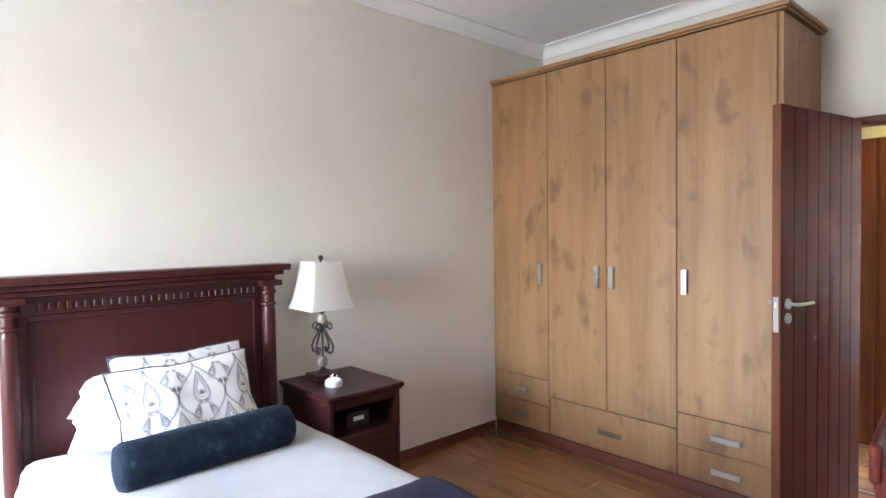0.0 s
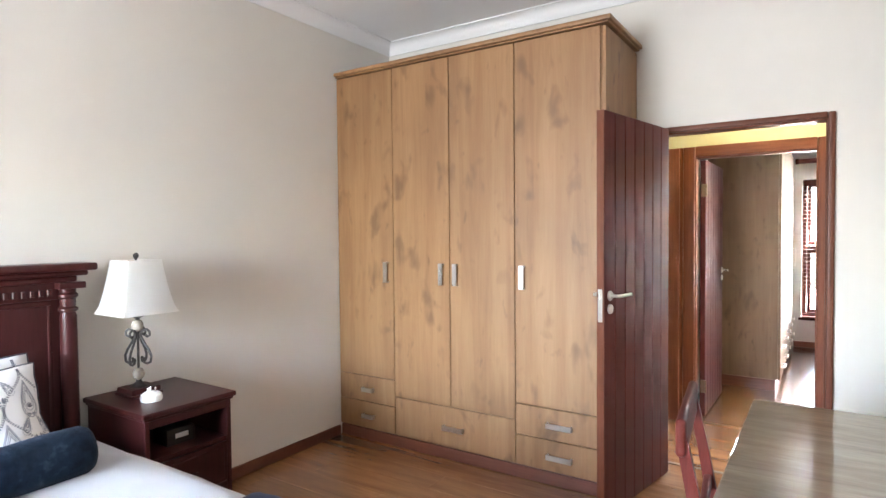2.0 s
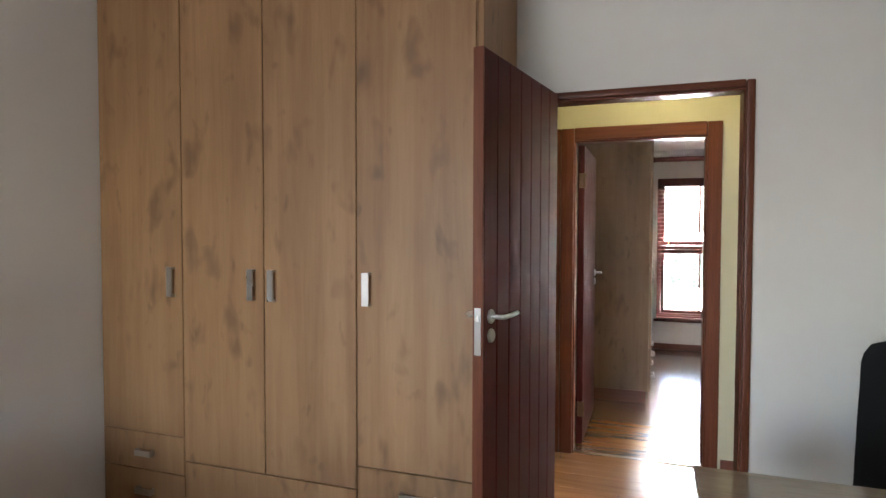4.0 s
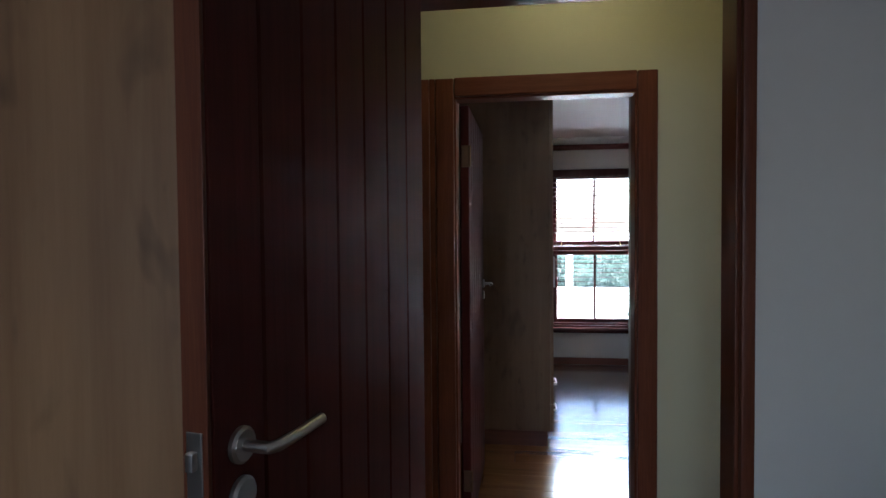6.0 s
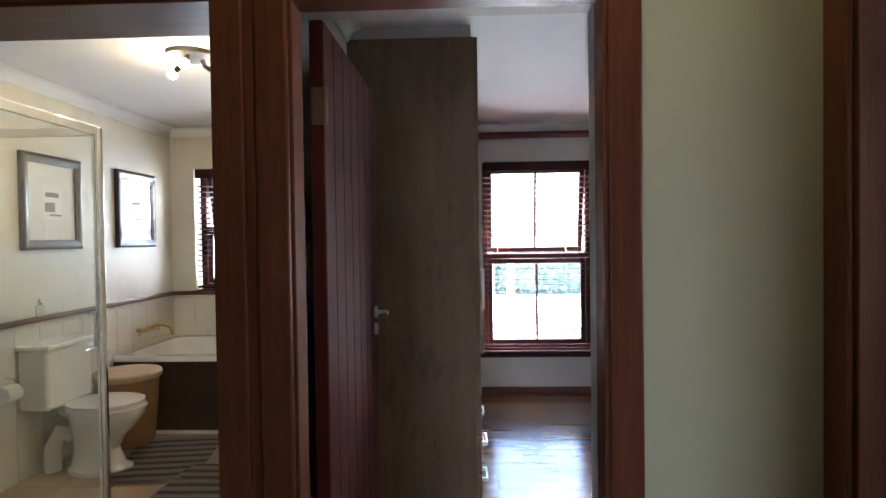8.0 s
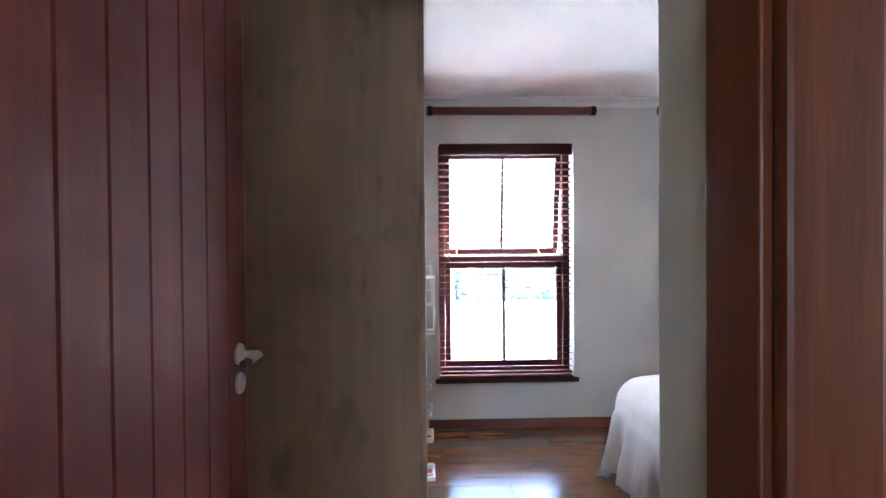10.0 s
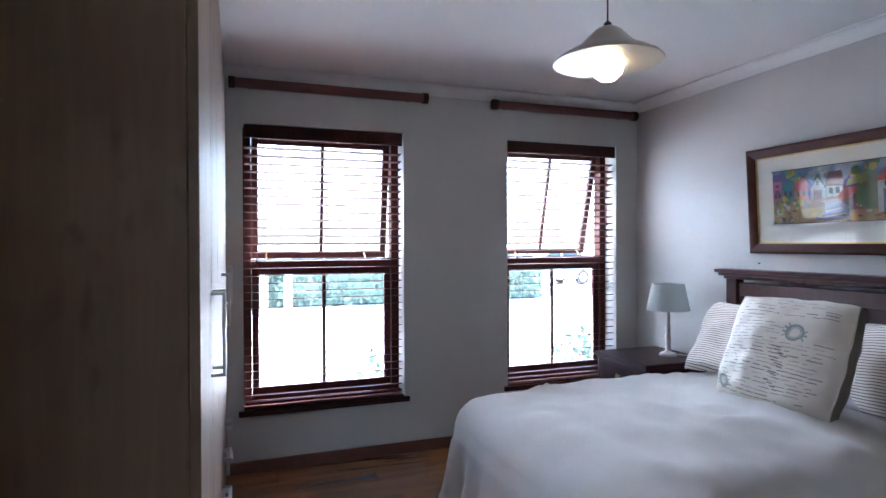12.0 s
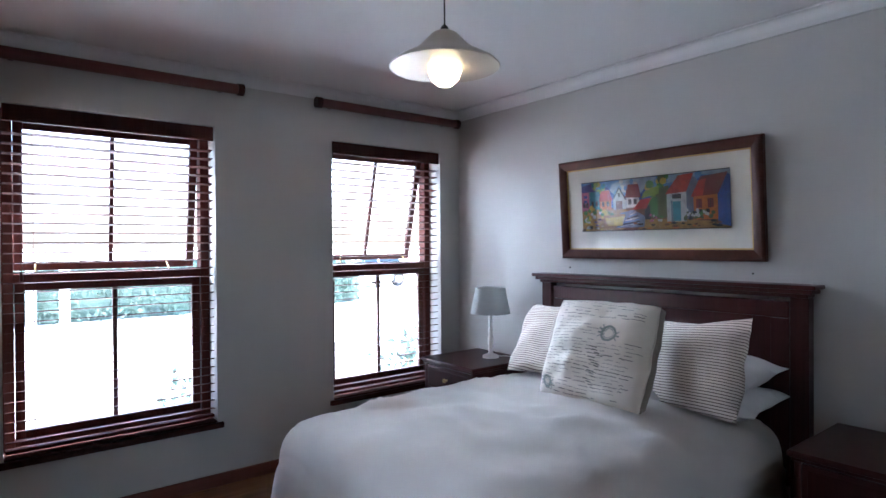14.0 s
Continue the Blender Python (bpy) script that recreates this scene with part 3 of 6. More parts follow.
# ---- soft things ----
def pillow_point(u, v, w, h, t, side=1, seed=0, plump=0.46, wrinkle=0.008, rim=0.0, corner=0.0):
    """A place on a stuffed cushion's cover, u and v from -1 to 1 across its face."""
    f = max(0.0, (1 - abs(u) ** 2.6) * (1 - abs(v) ** 2.6)) ** plump
    pinch = 1 - (0.0 if corner else 0.10) * (1 - abs(u * v)) * max(abs(u), abs(v)) ** 3
    e = max(abs(u), abs(v)) ** 6
    x = u * w / 2 * pinch * math.sqrt(1 - corner * v * v) + 0.6 * wrinkle * e * noise.noise(Vector((v * 3.3 + seed, u, 2.0)))
    y = v * h / 2 * pinch * math.sqrt(1 - corner * u * u) + 0.6 * wrinkle * e * noise.noise(Vector((u * 3.3, v + seed, 7.0)))
    k = noise.noise(Vector((x * 7 + seed, y * 7, side * 3.1))) * wrinkle * 2 + noise.noise(Vector((x * 18, y * 18 + seed, side))) * wrinkle
    return (x, y, side * (rim + t / 2 * f + k * min(1, f * 2)))


def pillow_bm(w, h, t, n=20, seed=0, sides=(1, -1), **shape):
    """A stuffed cushion in the local xy plane, thick along z."""
    bm = bmesh.new()
    rows = {}
    for side in sides:
        for i in range(n + 1):
            for j in range(n + 1):
                if (i in (0, n) or j in (0, n)) and side == -1 and len(sides) == 2:
                    continue
                rows[side, i, j] = bm.verts.new(pillow_point(2 * i / n - 1, 2 * j / n - 1, w, h, t, side, seed, **shape))
    g = lambda q, i, j: rows[sides[0], i, j] if (i in (0, n) or j in (0, n)) else rows[q, i, j]
    for side in sides:
        for i in range(n):
            for j in range(n):
                bm.faces.new((g(side, i, j), g(side, i + 1, j), g(side, i + 1, j + 1), g(side, i, j + 1)))
    return bm


def rim_points(w, h, n=18, **shape):
    pts = []
    for k in range(4 * n):
        q, f = divmod(k, n)
        u, v = [(-1 + 2 * f / n, -1), (1, -1 + 2 * f / n), (1 - 2 * f / n, 1), (-1, 1 - 2 * f / n)][q]
        pts.append(pillow_point(u, v, w, h, 0.1, **shape))
    return pts


def edge_loop(w, h, r, n=18, **shape):
    """Piping round such a cushion."""
    pts = rim_points(w, h, n, **shape)
    return tube(bmesh.new(), pts + pts[:2], r, 8)


def ink(bm, pts, half, place, lift=0.002):
    """A printed stroke through pts (metres across the face), laid on the cover that place() gives."""
    prev = None
    for i, (x, y) in enumerate(pts):
        a, b = pts[max(i - 1, 0)], pts[min(i + 1, len(pts) - 1)]
        d = Vector((b[0] - a[0], b[1] - a[1])).normalized()
        n = Vector((-d.y, d.x)) * half
        cur = []
        for q in (-1, 1):
            p = place(x + q * n.x, y + q * n.y)
            cur.append(bm.verts.new((p[0], p[1], p[2] + lift)))
        if prev:
            bm.faces.new((prev[0], cur[0], cur[1], prev[1]))
        prev = cur


def lean(x, y, z, facing, tilt, roll=0.0):
    """A cushion's pose: its face looks along facing (degrees from +x), leaning back by tilt."""
    f = Matrix.Rotation(radians(facing), 4, "Z") @ Matrix.Rotation(radians(-tilt), 4, "Y")
    base = Matrix(((0, 0, 1, 0), (1, 0, 0, 0), (0, 1, 0, 0), (0, 0, 0, 1)))
    return Matrix.Translation((x, y, z)) @ f @ base @ Matrix.Rotation(radians(roll), 4, "Z")


def cushion(name, m, w, h, t, material, label, piping=None, seed=0, category="cushion"):
    root = tagged(new(name), label, category)
    root.matrix_basis = m
    part("cover", pillow_bm(w, h, t, seed=seed), material, root, smooth=80)
    if piping:
        part("piping", edge_loop(w, h, 0.004, seed=seed), piping, root, "dark piping", 80)
    return root


def duvet_bm(x0, x1, y0, y1, top, drop_y0, drop_y1, drop_x0, drop_x1=0.0, step=0.035, folds=0.02, seed=0, rad=0.07, wr=0.008, crown=0.0):
    """A quilt lying on a mattress and hanging over its sides; drops of 0 stop at the edge."""
    bm = bmesh.new()
    us = np.arange(x0 - drop_x0, x1 + drop_x1 + step / 2, step)
    vs = np.arange(y0 - drop_y0, y1 + drop_y1 + step / 2, step)
    grid = []

    # a soft bend whose angle eases in and out: run and drop along its length
    arc, runs, falls = rad * 2.3, [0.0], [0.0]
    for i in range(48):
        f = (i + 0.5) / 48
        a = math.pi / 2 * f * f * (3 - 2 * f)
        runs.append(runs[-1] + arc / 48 * math.cos(a))
        falls.append(falls[-1] + arc / 48 * math.sin(a))

    def over(s, lo, hi):
        """Along the cloth: place and drop beyond an edge, with a rounded fold."""
        for edge, sg in ((lo, -1), (hi, 1)):
            q = (s - edge) * sg + runs[-1]
            if q > 0:
                if q < arc:
                    k = q / arc * 48
                    i, f = int(k), k - int(k)
                    return edge + sg * (runs[i] + f * (runs[i + 1] - runs[i]) - runs[-1]), falls[i] + f * (falls[i + 1] - falls[i]), sg, 0.0
                return edge, falls[-1] + q - arc, sg, q - arc
        return s, 0.0, 0, 0.0

    for u in us:
        row = []
        for v in vs:
            x, dx, sx, hx = over(u, x0, x1)
            y, dy, sy, hy = over(v, y0, y1)
            d = max(dx, dy) + 0.25 * min(dx, dy)
            n1 = noise.noise(Vector((u * 2.2 + seed, v * 2.2, 0.3)))
            n2 = noise.noise(Vector((u * 6.5, v * 6.5 + seed, 1.7)))
            n3 = noise.noise(Vector((u * 15, v * 15 + seed, 4.7)))
            if sx and hx:
                w = folds * min(1, hx / 0.25)
                x += sx * (0.012 + 0.10 * hx + w * 2.2 * noise.noise(Vector((v * 6.0, seed, 0.7))) + w * 0.9 * noise.noise(Vector((v * 13.0, hx * 3, seed))))
            if sy and hy:
                w = folds * min(1, hy / 0.25)
                y += sy * (0.012 + 0.10 * hy + w * 2.2 * noise.noise(Vector((u * 6.0, seed, 5.7))) + w * 0.9 * noise.noise(Vector((u * 13.0, hy * 3, seed))))
            cr = crown * max(0, 1 - (2 * (x - x0) / (x1 - x0) - 1) ** 2) * max(0, 1 - (2 * (y - y0) / (y1 - y0) - 1) ** 2)
            crease = max(0.0, 1 - 5 * abs(noise.noise(Vector((u * 1.9 + 0.7 * v + 2 * seed, v * 1.3, 3.1))))) ** 2 * max(0.0, 0.4 + noise.noise(Vector((u * 1.7, v * 1.7 + seed, 8.2))))
            z = top + cr - d + wr * (max(0.25, 1 - d / 0.2) * (2.2 * n1 + 0.4 * n3 + 1.6 * crease) + 1.2 * n2)
            row.append(bm.verts.new((x, y, z)))
        grid.append(row)
    for i in range(len(us) - 1):
        for j in range(len(vs) - 1):
            bm.faces.new((grid[i][j], grid[i + 1][j], grid[i + 1][j + 1], grid[i][j + 1]))
    bmesh.ops.solidify(bm, geom=bm.faces[:], thickness=0.012)
    return bm


# ---- first bedroom ----
def velvet():
    m, t, b = node_mat("blue_grey_plush")
    v = coords(t, (1, 1, 1), False)
    n = add(t, "ShaderNodeTexNoise", Scale=19.0, Detail=4.0, Roughness=0.6, Distortion=0.3)
    n2 = add(t, "ShaderNodeTexNoise", Scale=420.0, Detail=2.0)
    t.links.new(v, n.inputs["Vector"]), t.links.new(v, n2.inputs["Vector"])
    t.links.new(ramp(t, n.outputs["Fac"], [(0.34, (0.004, 0.008, 0.016)), (0.58, (0.009, 0.017, 0.031)), (0.76, (0.032, 0.050, 0.074))]), b.inputs["Base Color"])
    b.inputs["Roughness"].default_value = 0.75
    b.inputs["Specular IOR Level"].default_value = 0.12
    b.inputs["Sheen Weight"].default_value = 0.07
    b.inputs["Sheen Roughness"].default_value = 0.35
    b.inputs["Sheen Tint"].default_value = (0.62, 0.76, 1.0, 1)
    bump(t, b, n2.outputs["Fac"], 0.6, 0.002)
    return m


PLUSH = velvet()
DARK_PIPE = cloth("dark_piping_cord", (0.03, 0.03, 0.05))


def bed_one():
    r = thing("single_bed", (X1 + 0.01, 0.775, 0), "dark mahogany single bed with a columned headboard", "bed")
    r.scale = (1, 1, 1.024)
    hw = 0.565
    part("panel", boxes((0.02, 0.05, -hw + 0.03, hw - 0.03, 0.35, 1.20), bevel=0.004), MAHOGANY, r)
    part("panel_moulding", boxes((0.05, 0.062, -hw + 0.075, hw - 0.075, 1.135, 1.158), (0.05, 0.058, -hw + 0.075, -hw + 0.092, 0.45, 1.135), (0.05, 0.058, hw - 0.092, hw - 0.075, 0.45, 1.135), bevel=0.004), MAHOGANY, r)
    part("frieze", boxes((0.02, 0.072, -hw + 0.05, hw - 0.05, 1.16, 1.235), bevel=0.004), MAHOGANY, r)
    for i in range(30):
        y = -hw + 0.09 + i * (2 * hw - 0.18) / 29
        part("dentil", boxes((0.072, 0.084, y - 0.009, y + 0.009, 1.178, 1.205), bevel=0.002, segs=1), MAHOGANY, r)
    steps = [(0.095, 1.235, 1.262, 0.02), (0.125, 1.262, 1.285, 0.055), (0.150, 1.285, 1.318, 0.085)]
    part("cornice", boxes(*[(0.005, d, -hw - e, hw + e, z0, z1) for d, z0, z1, e in steps], bevel=0.009, segs=3), MAHOGANY, r, "stepped cornice over the headboard")
    for s in (-1, 1):
        y = s * (hw - 0.012)
        prof = [(0.046, 0.0), (0.046, 0.30), (0.036, 0.32), (0.036, 0.36), (0.042, 0.375), (0.034, 0.39), (0.036, 0.55), (0.034, 1.08), (0.030, 1.10), (0.040, 1.108), (0.040, 1.118), (0.031, 1.125), (0.032, 1.16), (0.041, 1.168), (0.041, 1.18), (0.033, 1.188), (0.034, 1.206)]
        part("column", lathe(bmesh.new(), prof, 24, (0.068, y, 0)), MAHOGANY, r)
        part("capital", boxes((0.015, 0.125, y - 0.055, y + 0.055, 1.206, 1.2345), bevel=0.004), MAHOGANY, r)
    part("base", boxes((0.08, 1.98, -0.53, 0.53, 0.14, 0.34), bevel=0.02), WHITE_CLOTH, r, "white bed base")
    for x in (0.16, 1.9):
        for y in (-0.46, 0.46):
            part("leg", lathe(bmesh.new(), [(0.025, 0), (0.03, 0.03), (0.03, 0.14)], 16, (x, y, 0)), MAHOGANY, r)
    part("mattress", boxes((0.08, 1.95, -0.515, 0.515, 0.342, 0.568), bevel=0.07, segs=4), WHITE_CLOTH, r)


bed_one()
solid("duvet", duvet_bm(-2.02, -0.10, 0.235, 1.345, 0.610, 0.30, 0.30, 0.0, 0.3, seed=3.0, folds=0.012, wr=0.005), WHITE_CLOTH, "smooth white cotton duvet on the single bed", "duvet", smooth=80)
solid("throw", duvet_bm(-0.78, -0.085, 0.22, 1.36, 0.640, 0.34, 0.34, 0.0, 0.3, step=0.03, seed=9.0, folds=0.014, rad=0.09), NAVY, "dark navy fleece throw across the foot of the bed", "throw", smooth=80)
bolster = tagged(new("bolster"), "blue grey plush bolster cushion lying on the bed", "bolster")
bolster.matrix_basis = pose(-1.43, 0.79, 0.688, 0, 0, 2)
bb = bmesh.new()
prof = [(0.0, -0.335), (0.05, -0.337), (0.078, -0.33), (0.088, -0.31)] + [(0.089 + 0.002 * math.sin(k), -0.28 + 0.56 * k / 12) for k in range(13)] + [(0.088, 0.31), (0.078, 0.33), (0.05, 0.337), (0.0, 0.335)]
lathe(bb, prof, 32)
bmesh.ops.transform(bb, matrix=Matrix.Rotation(math.pi / 2, 4, "X"), verts=bb.verts)
part("cover", bb, PLUSH, bolster, smooth=70)
COTTON_PRINT = cloth("white_print_cotton", (0.80, 0.79, 0.785), 0.9, 700, 0.03)
INK_DARK = paint("slate_print", (0.20, 0.205, 0.245), 0.9, 0.25, 160, 0.02)
INK_PALE = paint("pale_blue_grey_print", (0.40, 0.415, 0.46), 0.9, 0.2, 160, 0.02)


def damask_print(root, w, h, t, seed):
    """Ogee lattice of short dashes with medallions, paisleys and beaded rounds inside."""
    place = lambda x, y: pillow_point(max(-0.97, min(0.97, 2 * x / w)), max(-0.97, min(0.97, 2 * y / h)), w, h, t, 1, seed)
    dark, pale = bmesh.new(), bmesh.new()
    inside = lambda x, y: abs(x) < w * 0.475 and abs(y) < h * 0.47

    def put(bm, pts, half):
        if all(inside(*p) for p in pts):
            ink(bm, pts, half, place)

    drop = lambda cx, cy, r, tilt, n=18: [(cx + r * (math.sin(a) * math.sin(a / 2) ** 1.4 * 0.62 * math.cos(tilt) - math.cos(a) * math.sin(tilt)), cy + r * (math.sin(a) * math.sin(a / 2) ** 1.4 * 0.62 * math.sin(tilt) + math.cos(a) * math.cos(tilt))) for a in (2 * math.pi * i / n for i in range(n + 1))]
    cw, ch = 0.205, 0.33
    for col in range(-3, 4):
        for row in (-2, -1, 0, 1, 2):
            cx = 0.03 + col * cw + (cw / 2 if row % 2 else 0)
            cy = 0.02 + row * ch / 2
            # dashed ogee lattice, two strokes wide
            for sx in (-1, 1):
                for k in range(22):
                    f = (k + 0.5) / 22
                    x = cx + sx * cw * (0.25 - 0.25 * math.cos(math.pi * f))
                    y = cy + ch / 2 - ch / 2 * f
                    put(dark, [(x - 0.0045, y - sx * 0.003), (x + 0.0045, y + sx * 0.003)], 0.0024)
            # nested pointed medallion with a sprig in it
            for r, bm, hw in ((0.078, pale, 0.0022), (0.066, dark, 0.0014), (0.050, pale, 0.0016), (0.036, dark, 0.0012)):
                put(bm, drop(cx, cy + 0.040, r, 0.0), hw)
            for q in range(5):
                a = math.pi / 2 + (q - 2) * 0.62
                put(dark, [(cx, cy + 0.004), (cx + 0.016 * math.cos(a), cy + 0.004 + 0.020 * math.sin(a))], 0.0024)
            for sx in (-1, 1):
                # leaning paisleys edged with dots, and leaves at the foot
                for r, bm, hw in ((0.030, dark, 0.0014), (0.021, pale, 0.0018), (0.011, dark, 0.0014)):
                    put(bm, drop(cx + sx * 0.033, cy - 0.066, r, sx * 0.4), hw)
                for px, py in drop(cx + sx * 0.033, cy - 0.066, 0.040, sx * 0.4, 20)[1:-1]:
                    put(dark, [(px - 0.0016, py), (px + 0.0016, py)], 0.0018)
                for q in range(4):
                    a = 0.15 + 0.36 * q
                    put(dark, [(cx + sx * 0.003, cy - 0.128), (cx + sx * (0.003 + 0.011 * math.cos(a)), cy - 0.128 + 0.015 * math.sin(a)), (cx + sx * (0.003 + 0.022 * math.cos(a)), cy - 0.128 + 0.022 * math.sin(a))], 0.0022)
                    put(pale, [(cx + sx * 0.004, cy - 0.020), (cx + sx * (0.004 + 0.020 * math.cos(a)), cy - 0.020 - 0.018 * math.sin(a))], 0.0022)
    tagged(part("dark_print", dark, INK_DARK, root, smooth=80), "slate grey damask print", kind="stuff")
    tagged(part("pale_print", pale, INK_PALE, root, smooth=80), "pale blue grey damask print", kind="stuff")


for place_m, ct, cseed, words in ((lean(-1.725, 0.814, 0.771, 4, 28, 1), 0.15, 1, "white cushion with a grey blue damask print and dark piping"),
                                  (lean(-1.885, 0.845, 0.786, 8, 19, -1.5), 0.13, 2, "white damask cushion behind another against the headboard")):
    damask_print(cushion("patterned_cushion", place_m, 0.61, 0.42, ct, COTTON_PRINT, words, DARK_PIPE, cseed), 0.61, 0.42, ct, cseed)
cushion("pillow", lean(-1.92, 0.725, 0.695, -6, 82, -3), 0.66, 0.40, 0.14, WHITE_CLOTH, "white pillow lying flat at the headboard", None, 5, "pillow")
cushion("pillow", lean(-1.94, 0.745, 0.818, -8, 78, -6), 0.66, 0.38, 0.14, WHITE_CLOTH, "white pillow stacked on another at the headboard", None, 6, "pillow")


def nightstand(name, x, y, rz, w, d, h, label, open_shelf):
    """A bedside cabinet with its back at local x = 0, front towards +x."""
    r = thing(name, (x, y, 0), label, "nightstand", rz=rz)
    t = 0.022
    part("top", boxes((0.0, d + 0.02, -w / 2 - 0.02, w / 2 + 0.02, h - 0.024, h), (0.004, d + 0.01, -w / 2 - 0.01, w / 2 + 0.01, h - 0.038, h - 0.024), bevel=0.006, segs=3), MAHOGANY, r)
    for s in (-1, 1):
        ya, yb = sorted((s * w / 2, s * (w / 2 - t)))
        part("side_panel", boxes((0.005, d, ya, yb, 0.0, h - 0.038), bevel=0.003), MAHOGANY, r)
    part("back", boxes((0.005, 0.017, -w / 2 + t, w / 2 - t, 0.06, h - 0.04)), MAHOGANY, r)
    part("plinth", boxes((0.01, d + 0.006, -w / 2 - 0.004, w / 2 + 0.004, 0.002, 0.07), bevel=0.004), MAHOGANY, r)
    wi = w / 2 - t - 0.002
    if open_shelf:
        part("rail", boxes((d - 0.02, d, -wi, wi, h - 0.075, h - 0.04), bevel=0.003), MAHOGANY, r)
        part("shelf", boxes((0.018, d - 0.004, -wi, wi, h - 0.235, h - 0.215), bevel=0.002), MAHOGANY, r)
        za = (0.075, h - 0.24)
        fronts = [(0.075, (0.075 + h - 0.24) / 2 - 0.002), ((0.075 + h - 0.24) / 2 + 0.002, h - 0.24)]
    else:
        fronts = [(0.075, 0.25), (0.254, 0.43), (0.434, h - 0.044)]
    for za, zb in fronts:
        dr = part("drawer", boxes((d - 0.40, d - 0.001, -wi, wi, za, zb), bevel=0.003), MAHOGANY, r)
        part("drawer_front", boxes((d - 0.0005, d + 0.007, -wi + 0.02, wi - 0.02, za + 0.02, zb - 0.02), bevel=0.004), MAHOGANY, dr)
        kb = lathe(bmesh.new(), [(0.007, 0.0), (0.006, 0.012), (0.014, 0.020), (0.013, 0.028), (0.0, 0.031)], 16)
        bmesh.ops.transform(kb, matrix=Matrix.Translation((d + 0.007, 0, (za + zb) / 2)) @ Matrix.Rotation(math.pi / 2, 4, "Y"), verts=kb.verts)
        part("knob", kb, BRASS if not open_shelf else MAHOGANY, dr)
    return r


nightstand("nightstand", X1 + 0.02, 1.638, 0, 0.43, 0.502, 0.705, "dark mahogany nightstand with an open shelf beside the single bed", True)
NS1 = 0.705
bk = thing("small_box", (-1.755, 1.65, NS1 - 0.2145), "small dark box with a pale label in the nightstand shelf", "box")
part("body", boxes((-0.06, 0.06, -0.07, 0.07, 0, 0.075), bevel=0.004), IRON, bk)
part("label_plate", boxes((0.0605, 0.0625, -0.03, 0.035, 0.03, 0.052)), PAPER, bk)


def scroll_lamp():
    r = thing("table_lamp", (-1.935, 1.585, NS1), "wrought iron scroll lamp with a white flared square shade", "table lamp")
    b = boxes((-0.078, 0.078, -0.078, 0.078, 0.0, 0.012), (-0.07, 0.07, -0.07, 0.07, 0.012, 0.038), bevel=0.005)
    part("base", b, MAHOGANY, r, "dark brown square base")
    part("foot", lathe(bmesh.new(), [(0.04, 0.038), (0.028, 0.048), (0.014, 0.06), (0.012, 0.07)], 20), IRON, r)
    ball = [(0.004, -0.030), (0.016, -0.026), (0.025, -0.012), (0.027, 0), (0.025, 0.012), (0.016, 0.026), (0.004, 0.030)]
    part("stone_ball", lathe(bmesh.new(), ball, 20, (0, 0, 0.098)), STONE, r, "mottled stone ball")
    part("stone_ball", lathe(bmesh.new(), ball, 20, (0, 0, 0.332)), STONE, r, "mottled stone ball")
    part("stem", tube(bmesh.new(), [(0, 0, 0.06), (0, 0, 0.40)], 0.006, 10), IRON, r)
    for k in range(4):
        a = k * math.pi / 2 + 0.5
        pts = []
        for i in range(12):
            s = -0.9 * math.pi + i * 0.16 * math.pi
            pts.append((0.026 + 0.022 * math.cos(s) * (0.55 + 0.45 * i / 11), 0.160 + 0.022 * math.sin(s)))
        body = [(0.050, 0.165), (0.052, 0.185), (0.042, 0.215), (0.024, 0.250), (0.012, 0.280), (0.012, 0.296), (0.020, 0.310), (0.036, 0.314), (0.047, 0.302), (0.047, 0.286), (0.037, 0.278), (0.030, 0.286)]
        low = [(0.024, 0.176), (0.020, 0.166), (0.024, 0.152), (0.036, 0.148), (0.047, 0.154)]
        line = low + body
        part("scroll", tube(bmesh.new(), [(1.28 * q * math.cos(a), 1.28 * q * math.sin(a), z) for q, z in line], 0.0058, 8), IRON, r)
    part("cup", lathe(bmesh.new(), [(0.008, 0.36), (0.014, 0.37), (0.036, 0.378), (0.040, 0.386), (0.02, 0.39), (0.012, 0.40)], 24), IRON, r)
    sh = bmesh.new()
    rows = []
    for k in range(9):
        f = k / 8
        half = 0.140 - 0.055 * f ** 0.62
        z = 0.395 + 0.255 * f
        ring = []
        c = 0.22
        for sx, sy in ((1, 1), (-1, 1), (-1, -1), (1, -1)):
            pts = [(1, 1 - 2 * c * 0.5), (1 - c * 0.18, 1 - c * 0.18), (1 - 2 * c * 0.5, 1)]
            if sx * sy < 0:
                pts = pts[::-1]
            ring += [(sx * px * half, sy * py * half, z) for px, py in pts]
        rows.append([sh.verts.new(q) for q in ring])
    for lo, hi in zip(rows, rows[1:]):
        for i in range(12):
            sh.faces.new((lo[i], lo[(i + 1) % 12], hi[(i + 1) % 12], hi[i]))
    bmesh.ops.solidify(sh, geom=sh.faces[:], thickness=0.003)
    s = part("shade", sh, SHADE_W, r, "white flared fabric shade", 25)
    part("harp", tube(bmesh.new(), [(0, 0, 0.40), (0.03, 0, 0.45), (0.04, 0, 0.55), (0.0, 0, 0.645), (0, 0, 0.655)], 0.002, 6), BRASS, r)
    part("finial", lathe(bmesh.new(), [(0.004, 0.645), (0.006, 0.655), (0.013, 0.664), (0.013, 0.676), (0.004, 0.684), (0.0, 0.684)], 16), IRON, r)
    for a in (0.0, math.pi / 2):
        part("spider", tube(bmesh.new(), [(-0.082 * math.cos(a), -0.082 * math.sin(a), 0.645), (0.082 * math.cos(a), 0.082 * math.sin(a), 0.645)], 0.0015, 6), BRASS, r)


